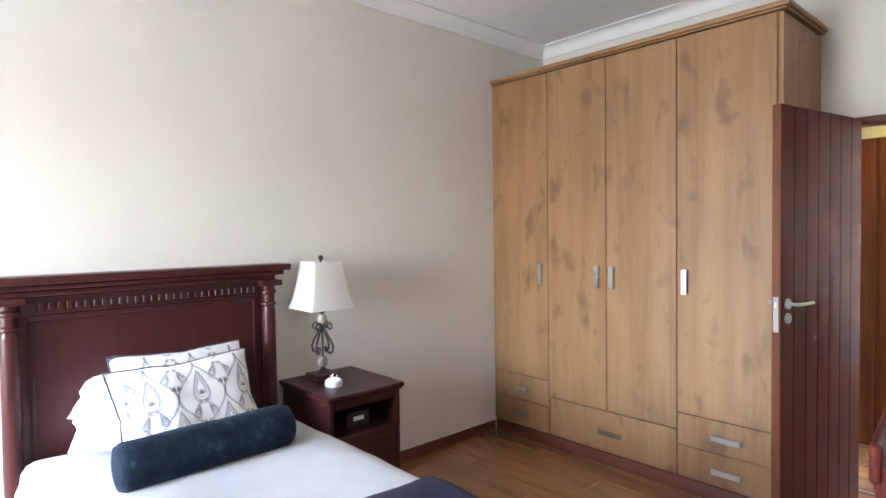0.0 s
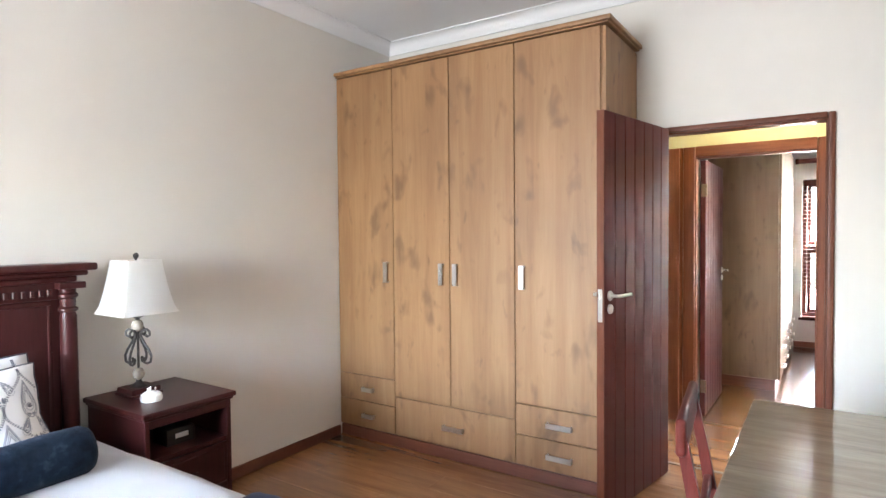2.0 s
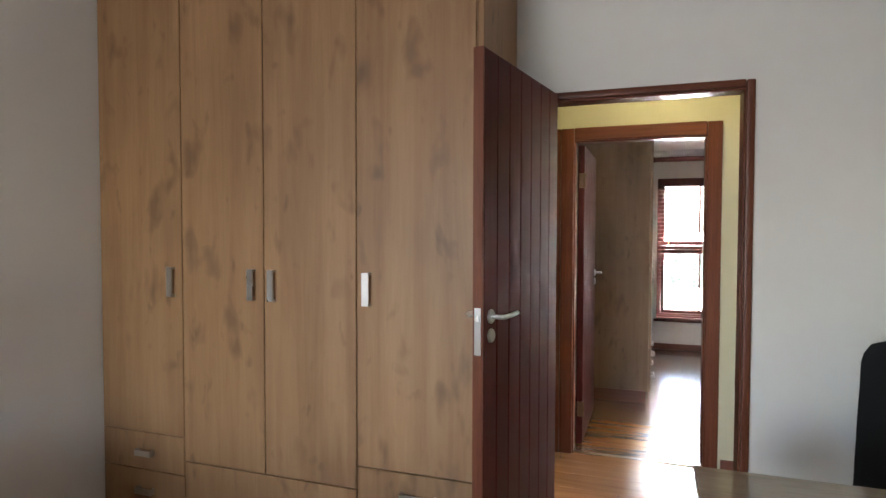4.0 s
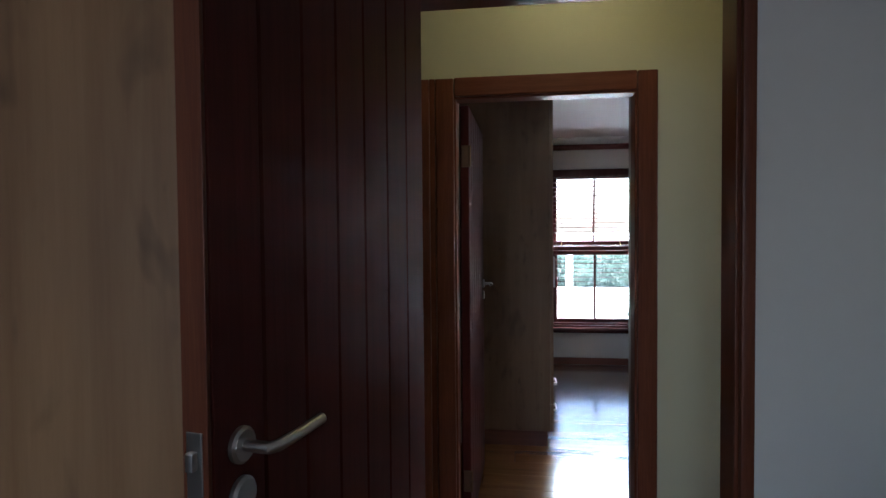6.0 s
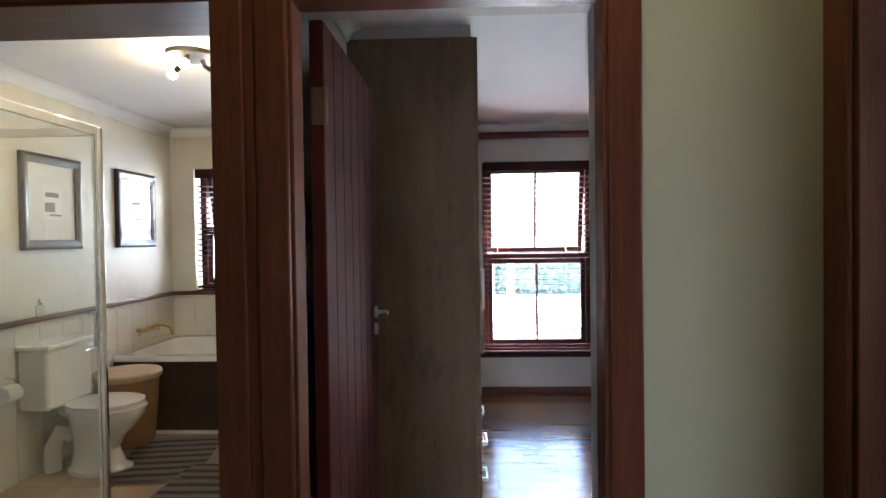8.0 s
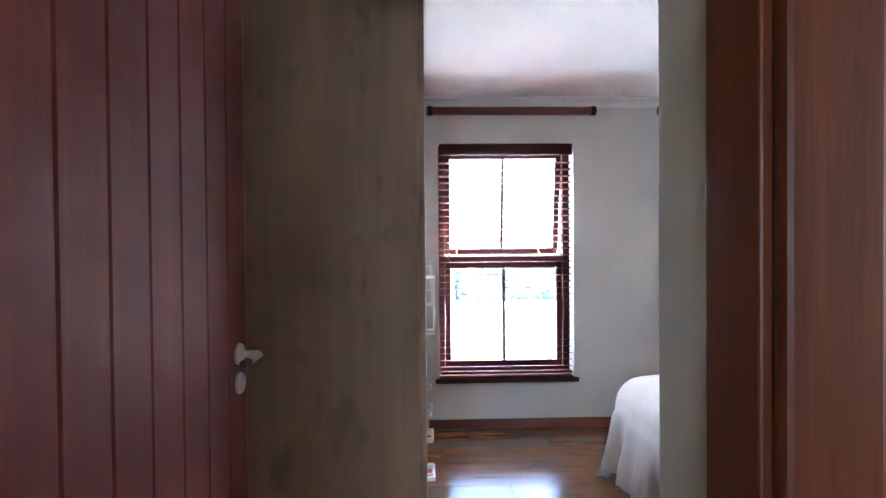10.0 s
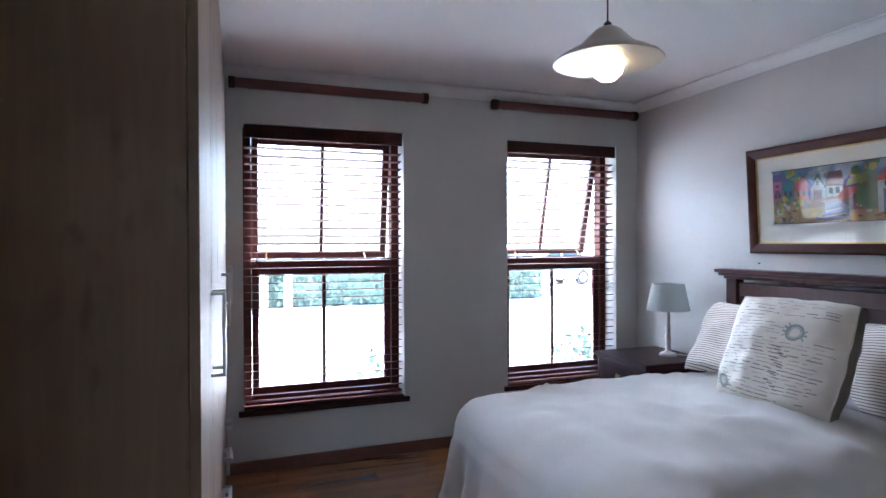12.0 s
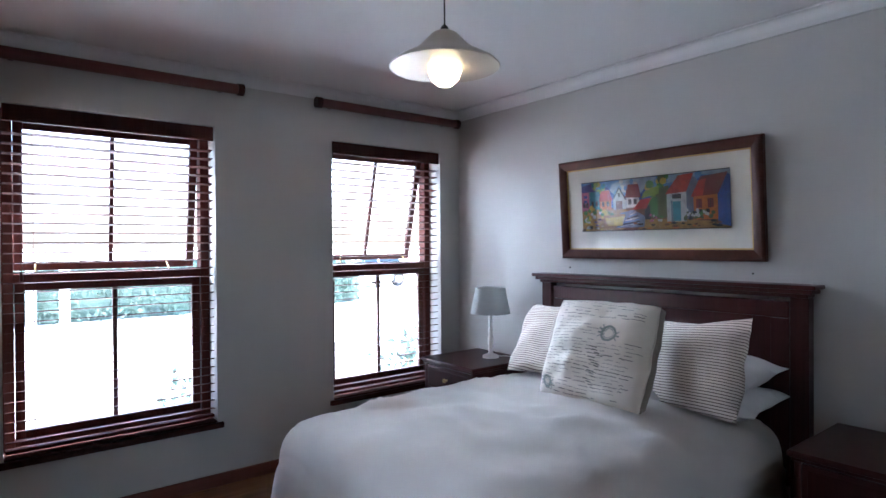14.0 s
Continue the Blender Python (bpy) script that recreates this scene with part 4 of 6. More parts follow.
scroll_lamp()
ad = thing("plug_adapter", (-1.775, 1.555, NS1), "white plastic plug adapter with upright pins on the nightstand", "adapter", rz=25)
part("body", lathe(bmesh.new(), [(0.0, 0.0), (0.045, 0.0), (0.048, 0.012), (0.044, 0.03), (0.030, 0.040), (0.0, 0.042)], 20), PLASTIC, ad)
for a in (0.3, 2.4, 4.5):
    part("pin", lathe(bmesh.new(), [(0.004, 0.036), (0.004, 0.058), (0.002, 0.061)], 10, (0.018 * math.cos(a), 0.018 * math.sin(a), 0)), CHROME, ad)


def stone_top():
    m = wood("streaked_tabletop", (0.165, 0.130, 0.092), (0.295, 0.245, 0.185), 0.06, (1.6, 14, 14), 0, 0.8, 0.0, False, 0)
    return m


TABLETOP = stone_top()
TABLETOP.node_tree.nodes["Principled BSDF"].inputs["Coat Roughness"].default_value = 0.02
TABLETOP.node_tree.nodes["Principled BSDF"].inputs["Specular IOR Level"].default_value = 0.1
WEAVE = wood("woven_edge_band", (0.10, 0.07, 0.035), (0.30, 0.23, 0.13), 0.7, (60, 60, 60), 0, 0, 0.6)


def table():
    r = thing("table", (1.37, 2.13, 0), "brown table with a glossy streaked top and woven edge", "table")
    w, l, h = 0.79, 0.73, 0.75
    part("tabletop", boxes((-w, w, -l, l, h - 0.012, h), bevel=0.003), TABLETOP, r, "glossy grey brown streaked top")
    part("edge_band", boxes((-w + 0.004, w - 0.004, -l + 0.004, l - 0.004, h - 0.055, h - 0.0125), bevel=0.006), WEAVE, r, "woven brown edge band")
    for sx in (-1, 1):
        for sy in (-1, 1):
            part("leg", boxes((sx * (w - 0.08) - 0.04, sx * (w - 0.08) + 0.04, sy * (l - 0.08) - 0.04, sy * (l - 0.08) + 0.04, 0, h - 0.056), bevel=0.006), MAHOGANY, r)


table()


def chair():
    """A wooden chair facing +x, its back at local x = 0."""
    r = thing("wooden_chair", (0.585, 1.80, 0), "dark red brown wooden chair tucked in at the table", "chair", rz=6)
    r.scale = (1, 1, 0.965)
    for y in (-0.195, 0.195):
        pts = [(0.03, y, 0.0), (0.005, y, 0.25), (0.0, y, 0.45), (-0.012, y, 0.65), (-0.045, y, 0.85), (-0.072, y * 0.97, 0.99)]
        bm = bmesh.new()
        rings = []
        for i, p in enumerate(pts):
            hw, hd = 0.014, 0.021 - 0.0015 * i
            rings.append([bm.verts.new((p[0] + dx * hd, p[1] + dy * hw, p[2])) for dx, dy in ((-1, -1), (1, -1), (1, 1), (-1, 1))])
        for lo, hi in zip(rings, rings[1:]):
            for i in range(4):
                bm.faces.new((lo[i], lo[(i + 1) % 4], hi[(i + 1) % 4], hi[i]))
        bm.faces.new(rings[0]), bm.faces.new(rings[-1])
        soften(bm, 0.004)
        part("back_post", bm, LEAF, r)
        part("front_leg", boxes((0.37, 0.405, y - 0.017, y + 0.017, 0, 0.43), bevel=0.004), LEAF, r)
    for z0, z1, x in ( (0.72, 0.76, -0.03), (0.58, 0.62, -0.012)):
        part("back_rail", boxes((x - 0.011, x + 0.011, -0.182, 0.182, z0, z1), bevel=0.006), LEAF, r)
    part("top_rail", boxes((-0.086, -0.060, -0.212, 0.212, 0.945, 1.045), bevel=0.012, segs=4), LEAF, r)
    part("seat", boxes((0.0, 0.42, -0.21, 0.21, 0.43, 0.462), bevel=0.012, segs=3), LEAF, r)
    for y in (-0.195, 0.195):
        part("stretcher", boxes((0.02, 0.38, y - 0.01, y + 0.01, 0.2, 0.225), bevel=0.003), LEAF, r)


chair()


def office_chair():
    r = thing("office_chair", (1.50, 3.30, 0), "black upholstered office chair behind the table", "chair", rz=-90)
    bm = bmesh.new()
    n = 16
    rows = []
    for i in range(n + 1):
        v = i / n
        z = 0.50 + 0.565 * v
        half = 0.335 - 0.035 * v - 0.9 * max(0, v - 0.90) ** 1.5
        row = []
        for j in range(n + 1):
            u = 2 * j / n - 1
            row.append(bm.verts.new((-0.22 + 0.06 * (u * u) - 0.05 * v + 0.006 * noise.noise(Vector((u * 4, v * 5, 2))), u * half, z - 0.03 * u * u * v)))
        rows.append(row)
    for a, c in zip(rows, rows[1:]):
        for j in range(n):
            bm.faces.new((a[j], a[j + 1], c[j + 1], c[j]))
    bmesh.ops.solidify(bm, geom=bm.faces[:], thickness=0.06)
    part("backrest", bm, BLACK, r, smooth=60)
    part("seat", boxes((-0.22, 0.24, -0.24, 0.24, 0.42, 0.50), bevel=0.035, segs=4), BLACK, r)
    part("column", tube(bmesh.new(), [(0, 0, 0.08), (0, 0, 0.42)], 0.025, 14), IRON, r)
    part("back_bracket", boxes((-0.30, -0.20, -0.03, 0.03, 0.40, 0.62), bevel=0.008), IRON, r)
    for k in range(5):
        a = k * 2 * math.pi / 5
        leg = part("base_leg", tube(bmesh.new(), [(0, 0, 0.10), (0.27 * math.cos(a), 0.27 * math.sin(a), 0.07)], [0.024, 0.014], 10), IRON, r)
        c = lathe(bmesh.new(), [(0.0, -0.012), (0.026, -0.012), (0.028, 0), (0.026, 0.012), (0.0, 0.012)], 16)
        bmesh.ops.transform(c, matrix=Matrix.Translation((0.27 * math.cos(a), 0.27 * math.sin(a), 0.028)) @ Matrix.Rotation(math.pi / 2, 4, "X"), verts=c.verts)
        part("castor", c, IRON, leg)


office_chair()
for k, (x, y, rz, tilt) in enumerate(((1.27, 2.73, 192, 5), (1.40, 2.62, -25, 0), (1.33, 2.50, 40, 0))):
    bm = bmesh.new()
    g = [[bm.verts.new((0.30 * i / 6 - 0.15, 0.21 * j / 4 - 0.105, 0.003 + 0.09 * (1 if k == 0 else 0.2) * (i / 6) ** 2 + 0.004 * math.sin(j + i))) for j in range(5)] for i in range(7)]
    for i in range(6):
        for j in range(4):
            bm.faces.new((g[i][j], g[i + 1][j], g[i + 1][j + 1], g[i][j + 1]))
    bmesh.ops.solidify(bm, geom=bm.faces[:], thickness=0.0015)
    solid("paper", bm, PAPER, "loose curling white paper on the table", "paper", smooth=60, m=pose(x, y, 0.7525 + 0.006 * k, 0, 0, rz))


# ---- passage lamp ----
hl = thing("ceiling_globe", (0.55, 4.33, HC - 0.105), "lit yellow glass globe on the passage ceiling", "ceiling light")
part("globe", lathe(bmesh.new(), [(0.0, -0.085), (0.05, -0.07), (0.085, -0.03), (0.095, 0.01), (0.085, 0.05), (0.06, 0.08)], 24), HALL_BULB, hl, "lit yellow glass globe")
part("rose", lathe(bmesh.new(), [(0.065, 0.078), (0.07, 0.104), (0.0, 0.104)], 24), BRASS, hl)


# ---- windows with blinds ----
def sash(root, x0, x1, z0, z1, y, tilt, name):
    """A glazed sash with one upright bar; tilt: degrees it swings out about its top edge."""
    m = Matrix.Translation((0, y, z1)) @ Matrix.Rotation(radians(tilt), 4, "X")
    f, d = 0.042, 0.036
    def put(nm, bm, mt, parent):
        bmesh.ops.transform(bm, matrix=m, verts=bm.verts)
        return part(nm, bm, mt, parent)
    h = z1 - z0
    fr = put(name, boxes((x0, x0 + f, 0, d, -h, 0), (x1 - f, x1, 0, d, -h, 0), (x0 + f, x1 - f, 0, d, -f, 0), (x0 + f, x1 - f, 0, d, -h, -h + f), bevel=0.003, segs=1), WINWOOD, root)
    xm = (x0 + x1) / 2
    put("glazing_bar", boxes((xm - 0.011, xm + 0.011, 0.004, d - 0.004, -h + f, -f), bevel=0.002, segs=1), WINWOOD, fr)
    for xa, xb in ((x0 + f, xm - 0.011), (xm + 0.011, x1 - f)):
        p = put("pane", boxes((xa, xb, 0.016, 0.020, -h + f, -f)), GLASS, fr)
        p.visible_shadow = False
    return fr


def window(name, hole, label, tilt, slat_pitch=0.0485, blind_in=0.045):
    x0, x1, z0, z1 = hole
    root = tagged(new(name), label, "window", kind="structure")
    y, f = YW + 0.135, 0.05
    part("window_frame", boxes((x0, x0 + f, y, y + 0.08, z0, z1), (x1 - f, x1, y, y + 0.08, z0, z1), (x0 + f, x1 - f, y, y + 0.08, z1 - f, z1), (x0 + f, x1 - f, y, y + 0.08, z0, z0 + f), bevel=0.003, segs=1), WINWOOD, root)
    zm = z0 + (z1 - z0) * 0.505
    part("transom", boxes((x0 + f, x1 - f, y, y + 0.08, zm - 0.022, zm + 0.022), bevel=0.003, segs=1), WINWOOD, root)
    sash(root, x0 + f + 0.002, x1 - f - 0.002, zm + 0.022, z1 - f - 0.002, y + 0.03, tilt, "opening_sash")
    sash(root, x0 + f + 0.002, x1 - f - 0.002, z0 + f + 0.002, zm - 0.024, y + 0.02, 0, "fixed_sash")
    part("window_sill", boxes((x0 - 0.03, x1 + 0.03, YW - 0.028, YW - 0.001, z0 - 0.034, z0 - 0.002), (x0 + 0.001, x1 - 0.001, YW - 0.001, y, z0 - 0.03, z0 + 0.004), bevel=0.004), WINWOOD, root)
    part("stay", tube(bmesh.new(), [(x1 - 0.22, y + 0.02, zm + 0.03), (x1 - 0.24, y + 0.06, zm + 0.11)], 0.004, 6), BRASS, root)
    part("stay", tube(bmesh.new(), [(x0 + 0.14, y + 0.02, zm + 0.03), (x0 + 0.14, y + 0.03, zm + 0.11)], 0.004, 6), BRASS, root)
    b = thing("venetian_blind", ((x0 + x1) / 2, YW + 0.05, z0), "red brown wooden venetian blind with open slats in the window", "blind", "window blinds")
    hw, h = (x1 - x0) / 2 - 0.008, z1 - z0
    part("valance", boxes((-hw, hw, -0.046, -0.034, h - 0.085, h - 0.003), bevel=0.003), WINWOOD, b, "dark wooden valance")
    part("head_rail", boxes((-hw + 0.01, hw - 0.01, -0.026, 0.026, h - 0.05, h - 0.004), bevel=0.002), WINWOOD, b)
    n = int((h - 0.13) / slat_pitch)
    me = mesh_of("slat", boxes((-hw, hw, -0.024, 0.024, -0.0022, 0.0022)), BLIND)
    for i in range(n):
        o = new("slat", me)
        o.parent = b
        o.matrix_basis = pose(0, 0, 0.07 + i * slat_pitch, -8, 0, 0)
    part("bottom_rail", boxes((-hw, hw, -0.025, 0.025, 0.020, 0.038), bevel=0.004), BLIND, b)
    for x in (-hw + 0.12, 0.0, hw - 0.12):
        for yy in (-0.027, 0.027):
            part("ladder_cord", tube(bmesh.new(), [(x, yy, 0.03), (x, yy, h - 0.05)], 0.0009, 5), BLIND, b)
    pc = part("pull_cord", tube(bmesh.new(), [(-hw + 0.07, -0.045, h - 0.09), (-hw + 0.07, -0.045, 0.90 if h > 1.3 else 0.5)], 0.0013, 5), BLIND, b)
    part("tassel", lathe(bmesh.new(), [(0.002, 0.0), (0.006, -0.01), (0.008, -0.045), (0.0, -0.05)], 10, (-hw + 0.07, -0.045, 0.90 if h > 1.3 else 0.5)), WINWOOD, pc)
    return root


window("window_1", WIN_A, "tall dark timber window with an open top sash", 9)
window("window_2", WIN_B, "tall dark timber window with its top sash open wider", 14)
window("window_3", WIN_C, "small dark timber bathroom window with an open top sash", 12)


def curtain_pole(x0, x1, label):
    z, y = 2.305, YW - 0.062
    r = thing("curtain_pole", ((x0 + x1) / 2, y, z), label, "curtain pole", "poles over the windows")
    h = (x1 - x0) / 2
    part("pole", tube(bmesh.new(), [(-h + 0.035, 0, 0), (h - 0.035, 0, 0)], 0.030, 20), POLE, r)
    for s in (-1, 1):
        part("end_cap", tube(bmesh.new(), [(s * (h - 0.036), 0, 0), (s * h, 0, 0)], 0.0345, 20), WINWOOD, r, "dark end cap")
        part("bracket", boxes((s * (h - 0.12) - 0.012, s * (h - 0.12) + 0.012, 0.024, 0.0605, -0.02, 0.02), bevel=0.003), WINWOOD, r)


curtain_pole(0.535, 1.745, "red brown wooden curtain pole over a tall window")
curtain_pole(2.205, 3.375, "red brown wooden curtain pole near the room corner")


# ---- second bedroom ----
def pendant():
    r = thing("pendant_lamp", (1.912, 6.755, C2), "cream enamel pendant lamp with a lit round bulb", "pendant lamp")
    rim = 2.050 - C2
    prof = [(0.203, 0.0), (0.205, 0.003), (0.192, 0.016), (0.158, 0.036), (0.122, 0.054), (0.094, 0.076), (0.070, 0.102), (0.050, 0.122), (0.034, 0.132), (0.018, 0.136)]
    inner = [(0.014, 0.132), (0.032, 0.128), (0.047, 0.118), (0.067, 0.098), (0.091, 0.072), (0.119, 0.050), (0.155, 0.032), (0.189, 0.012), (0.201, 0.001)]
    part("shade", lathe(bmesh.new(), [(a, rim + z) for a, z in prof + inner], 48), SHADE_OUT, r, "cream flared enamel shade")
    part("socket", lathe(bmesh.new(), [(0.02, rim + 0.13), (0.022, rim + 0.08), (0.018, rim + 0.076)], 16), PLASTIC, r)
    part("cap", lathe(bmesh.new(), [(0.016, rim + 0.136), (0.014, rim + 0.150), (0.006, rim + 0.158)], 16), IRON, r)
    part("cord", tube(bmesh.new(), [(0, 0, rim + 0.15), (0, 0, -0.03)], 0.0032, 8), IRON, r)
    part("ceiling_rose", lathe(bmesh.new(), [(0.03, -0.035), (0.05, -0.012), (0.05, -0.001)], 20), WHITE_PAINT, r)
    bulb = [(0.0, -0.075), (0.028, -0.068), (0.052, -0.046), (0.062, -0.015), (0.060, 0.012), (0.045, 0.040), (0.022, 0.066), (0.014, 0.078)]
    part("bulb", lathe(bmesh.new(), [(a, rim + 0.002 + z) for a, z in bulb], 28), BULB, r, "lit warm globe bulb")


pendant()


def bed_two():
    r = thing("double_bed", (X2R - 0.012, 6.822, 0), "dark mahogany double bed with a panelled headboard", "bed", rz=180)
    hw = 0.762
    part("headboard_panel", boxes((0.012, 0.04, -hw + 0.05, hw - 0.05, 0.3, 1.13), bevel=0.004), MAHOGANY, r)
    part("panel_frame", boxes((0.04, 0.055, -hw + 0.08, hw - 0.08, 1.055, 1.13), (0.04, 0.055, -0.04, 0.04, 0.35, 1.053), (0.04, 0.055, -hw + 0.08, -hw + 0.16, 0.35, 1.053), (0.04, 0.055, hw - 0.16, hw - 0.08, 0.35, 1.053), bevel=0.005), MAHOGANY, r)
    for s in (-1, 1):
        part("post", boxes((0.008, 0.068, s * (hw - 0.035) - 0.038, s * (hw - 0.035) + 0.038, 0, 1.15), bevel=0.005), MAHOGANY, r)
    part("cornice", boxes((0.004, 0.085, -hw - 0.006, hw + 0.006, 1.15, 1.168), (0.002, 0.105, -hw - 0.028, hw + 0.028, 1.168, 1.188), (0.0, 0.12, -hw - 0.045, hw + 0.045, 1.188, 1.208), bevel=0.005, segs=3), MAHOGANY, r, "stepped cornice on the headboard")
    part("base", boxes((0.07, 1.78, -0.68, 0.64, 0.12, 0.36), bevel=0.02), WHITE_CLOTH, r, "white bed base")
    part("mattress", boxes((0.07, 1.74, -0.65, 0.61, 0.362, 0.565), bevel=0.09, segs=5), WHITE_CLOTH, r)
    for x in (0.2, 1.74):
        for y in (-0.64, 0.60):
            part("leg", boxes((x - 0.03, x + 0.03, y - 0.03, y + 0.03, 0, 0.12), bevel=0.004), MAHOGANY, r)


bed_two()
solid("duvet", duvet_bm(1.59, 3.30, 6.13, 7.58, 0.638, 0.46, 0.46, 0.48, 0.0, step=0.028, seed=5.0, folds=0.040, rad=0.15, wr=0.015, crown=0.04), CREAM_CLOTH, "soft white duvet hanging in folds over the double bed", "duvet", smooth=80)


def stripes():
    m, t, b = node_mat("striped_ticking")
    v = coords(t, (1, 1, 1), False)
    w = t.nodes.new("ShaderNodeTexWave")
    w.bands_direction = "Y"
    w.inputs["Scale"].default_value = 26.0
    w.inputs["Distortion"].default_value = 0.15
    t.links.new(v, w.inputs["Vector"])
    n = add(t, "ShaderNodeTexNoise", Scale=500.0)
    t.links.new(v, n.inputs["Vector"])
    c = ramp(t, w.outputs["Fac"], [(0.0, (0.10, 0.07, 0.07)), (0.14, (0.18, 0.14, 0.13)), (0.28, (0.60, 0.525, 0.455)), (1.0, (0.64, 0.57, 0.50))])
    t.links.new(c, b.inputs["Base Color"])
    b.inputs["Roughness"].default_value = 0.9
    bump(t, b, n.outputs["Fac"], 0.3, 0.001)
    return m


TICKING = stripes()
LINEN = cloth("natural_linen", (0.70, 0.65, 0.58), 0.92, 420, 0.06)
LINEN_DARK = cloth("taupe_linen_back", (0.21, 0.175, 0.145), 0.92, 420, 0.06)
INK = paint("faded_grey_print", (0.17, 0.165, 0.16), 0.9, 0.15, 200, 0.02)
INK_G = paint("faded_green_print", (0.30, 0.335, 0.32), 0.9, 0.15, 200, 0.02)
cushion("pillow", lean(3.155, 6.464, 0.695, 180, 87, 2), 0.675, 0.41, 0.13, WHITE_CLOTH, "white pillow lying at the headboard", None, 11, "pillow")
cushion("pillow", lean(3.172, 6.476, 0.808, 180, 83, -3), 0.655, 0.41, 0.14, WHITE_CLOTH, "white pillow stacked on another at the headboard", None, 12, "pillow")
cushion("striped_pillow", lean(3.079, 7.284, 0.847, 166, 30, 5), 0.58, 0.444, 0.16, TICKING, "cream ticking pillow with thin dark stripes", None, 13, "pillow")
cushion("striped_pillow", lean(3.012, 6.400, 0.850, 152, 17, 8.5), 0.65, 0.42, 0.18, TICKING, "plump cream ticking pillow with thin dark stripes", None, 14, "pillow")


def script_cushion():
    w, h, t = 0.548, 0.490, 0.17
    shape = dict(seed=21, plump=0.5, wrinkle=0.010, rim=0.026, corner=0.07)
    root = tagged(new("printed_cushion"), "square linen cushion printed with faded grey handwriting", "cushion")
    root.matrix_basis = lean(2.795, 6.727, 0.880, 181, 23.5, 0.8)
    part("cover", pillow_bm(w, h, t, n=30, sides=(1,), **shape), LINEN, root, smooth=80)
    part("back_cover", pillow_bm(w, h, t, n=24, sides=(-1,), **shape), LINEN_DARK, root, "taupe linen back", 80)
    rim = rim_points(w, h, 30, **shape)
    gb = bmesh.new()
    rings = [[gb.verts.new((x * q, y * q, z * f)) for x, y, z in rim] for f, q in ((1, 1.0), (0.5, 1.012), (0, 1.006), (-0.5, 1.012), (-1, 1.0))]
    for ra, rb in zip(rings, rings[1:]):
        for i in range(len(ra)):
            k = (i + 1) % len(ra)
            gb.faces.new((ra[i], rb[i], rb[k], ra[k]))
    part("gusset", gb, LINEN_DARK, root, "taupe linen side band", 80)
    part("piping", edge_loop(w, h, 0.004, 30, **shape), LINEN, root, smooth=80)
    place = lambda x, y: pillow_point(2 * x / w, 2 * y / h, w, h, t, 1, **shape)
    words, wreaths = bmesh.new(), bmesh.new()
    rnd = random.Random(4)
    for k in range(29):
        y = 0.222 - k * 0.0155
        x = -0.245 + rnd.random() * 0.05
        thick = rnd.choice((0.0008, 0.001, 0.0014, 0.0018))
        while x < 0.195:
            ln = 0.018 + rnd.random() * 0.05
            if not (0.02 < x + ln / 2 < 0.20 and 0.03 < y < 0.16) and rnd.random() > 0.14:
                n = max(5, int(ln / 0.0035))
                amp = 0.0012 + 0.0022 * rnd.random()
                ink(words, [(x + ln * i / n, y + amp * (rnd.random() - 0.5) + amp * math.sin(i * 1.9 + k * 1.7) * rnd.random() - 0.006 * math.sin(x * 9 + k * 0.3)) for i in range(n + 1)], thick, place)
            x += ln + 0.006 + 0.03 * rnd.random() ** 2
    for k in range(16):
        x, y = 0.015 + 0.05 * (k % 4) / 4, 0.01 - 0.012 * k
        ink(words, [(x, y), (x + 0.02 + 0.02 * rnd.random(), y - 0.003)], 0.0022, place)
    for cx, cy, r in ((0.092, 0.078, 0.033), (-0.205, -0.182, 0.024)):
        for dr, hw in ((0, 0.0055), (-0.010, 0.0018)):
            ink(wreaths, [(cx + (r + dr + 0.002 * math.sin(9 * a)) * math.cos(a), cy + (r + dr) * math.sin(a)) for a in (2 * math.pi * i / 28 for i in range(29))], hw, place)
        for a in (2.5, 2.9, 3.3, 5.9, 6.3):
            for s1 in (0.25, -0.25):
                ink(wreaths, [(cx + r * math.cos(a), cy + r * math.sin(a)), (cx + (r + 0.022) * math.cos(a + s1), cy + (r + 0.02) * math.sin(a + s1))], 0.0026, place)
    part("script_print", words, INK, root, "faded grey handwriting", 80)
    part("wreath_print", wreaths, INK_G, root, "grey green wreaths", 80)


script_cushion()
nightstand("nightstand", X2R - 0.02, 8.01, 180, 0.50, 0.50, 0.625, "dark mahogany nightstand with drawers beside the window", False)
nightstand("nightstand", X2R - 0.02, 5.70, 180, 0.50, 0.50, 0.625, "dark mahogany nightstand in shade beside the double bed", False)


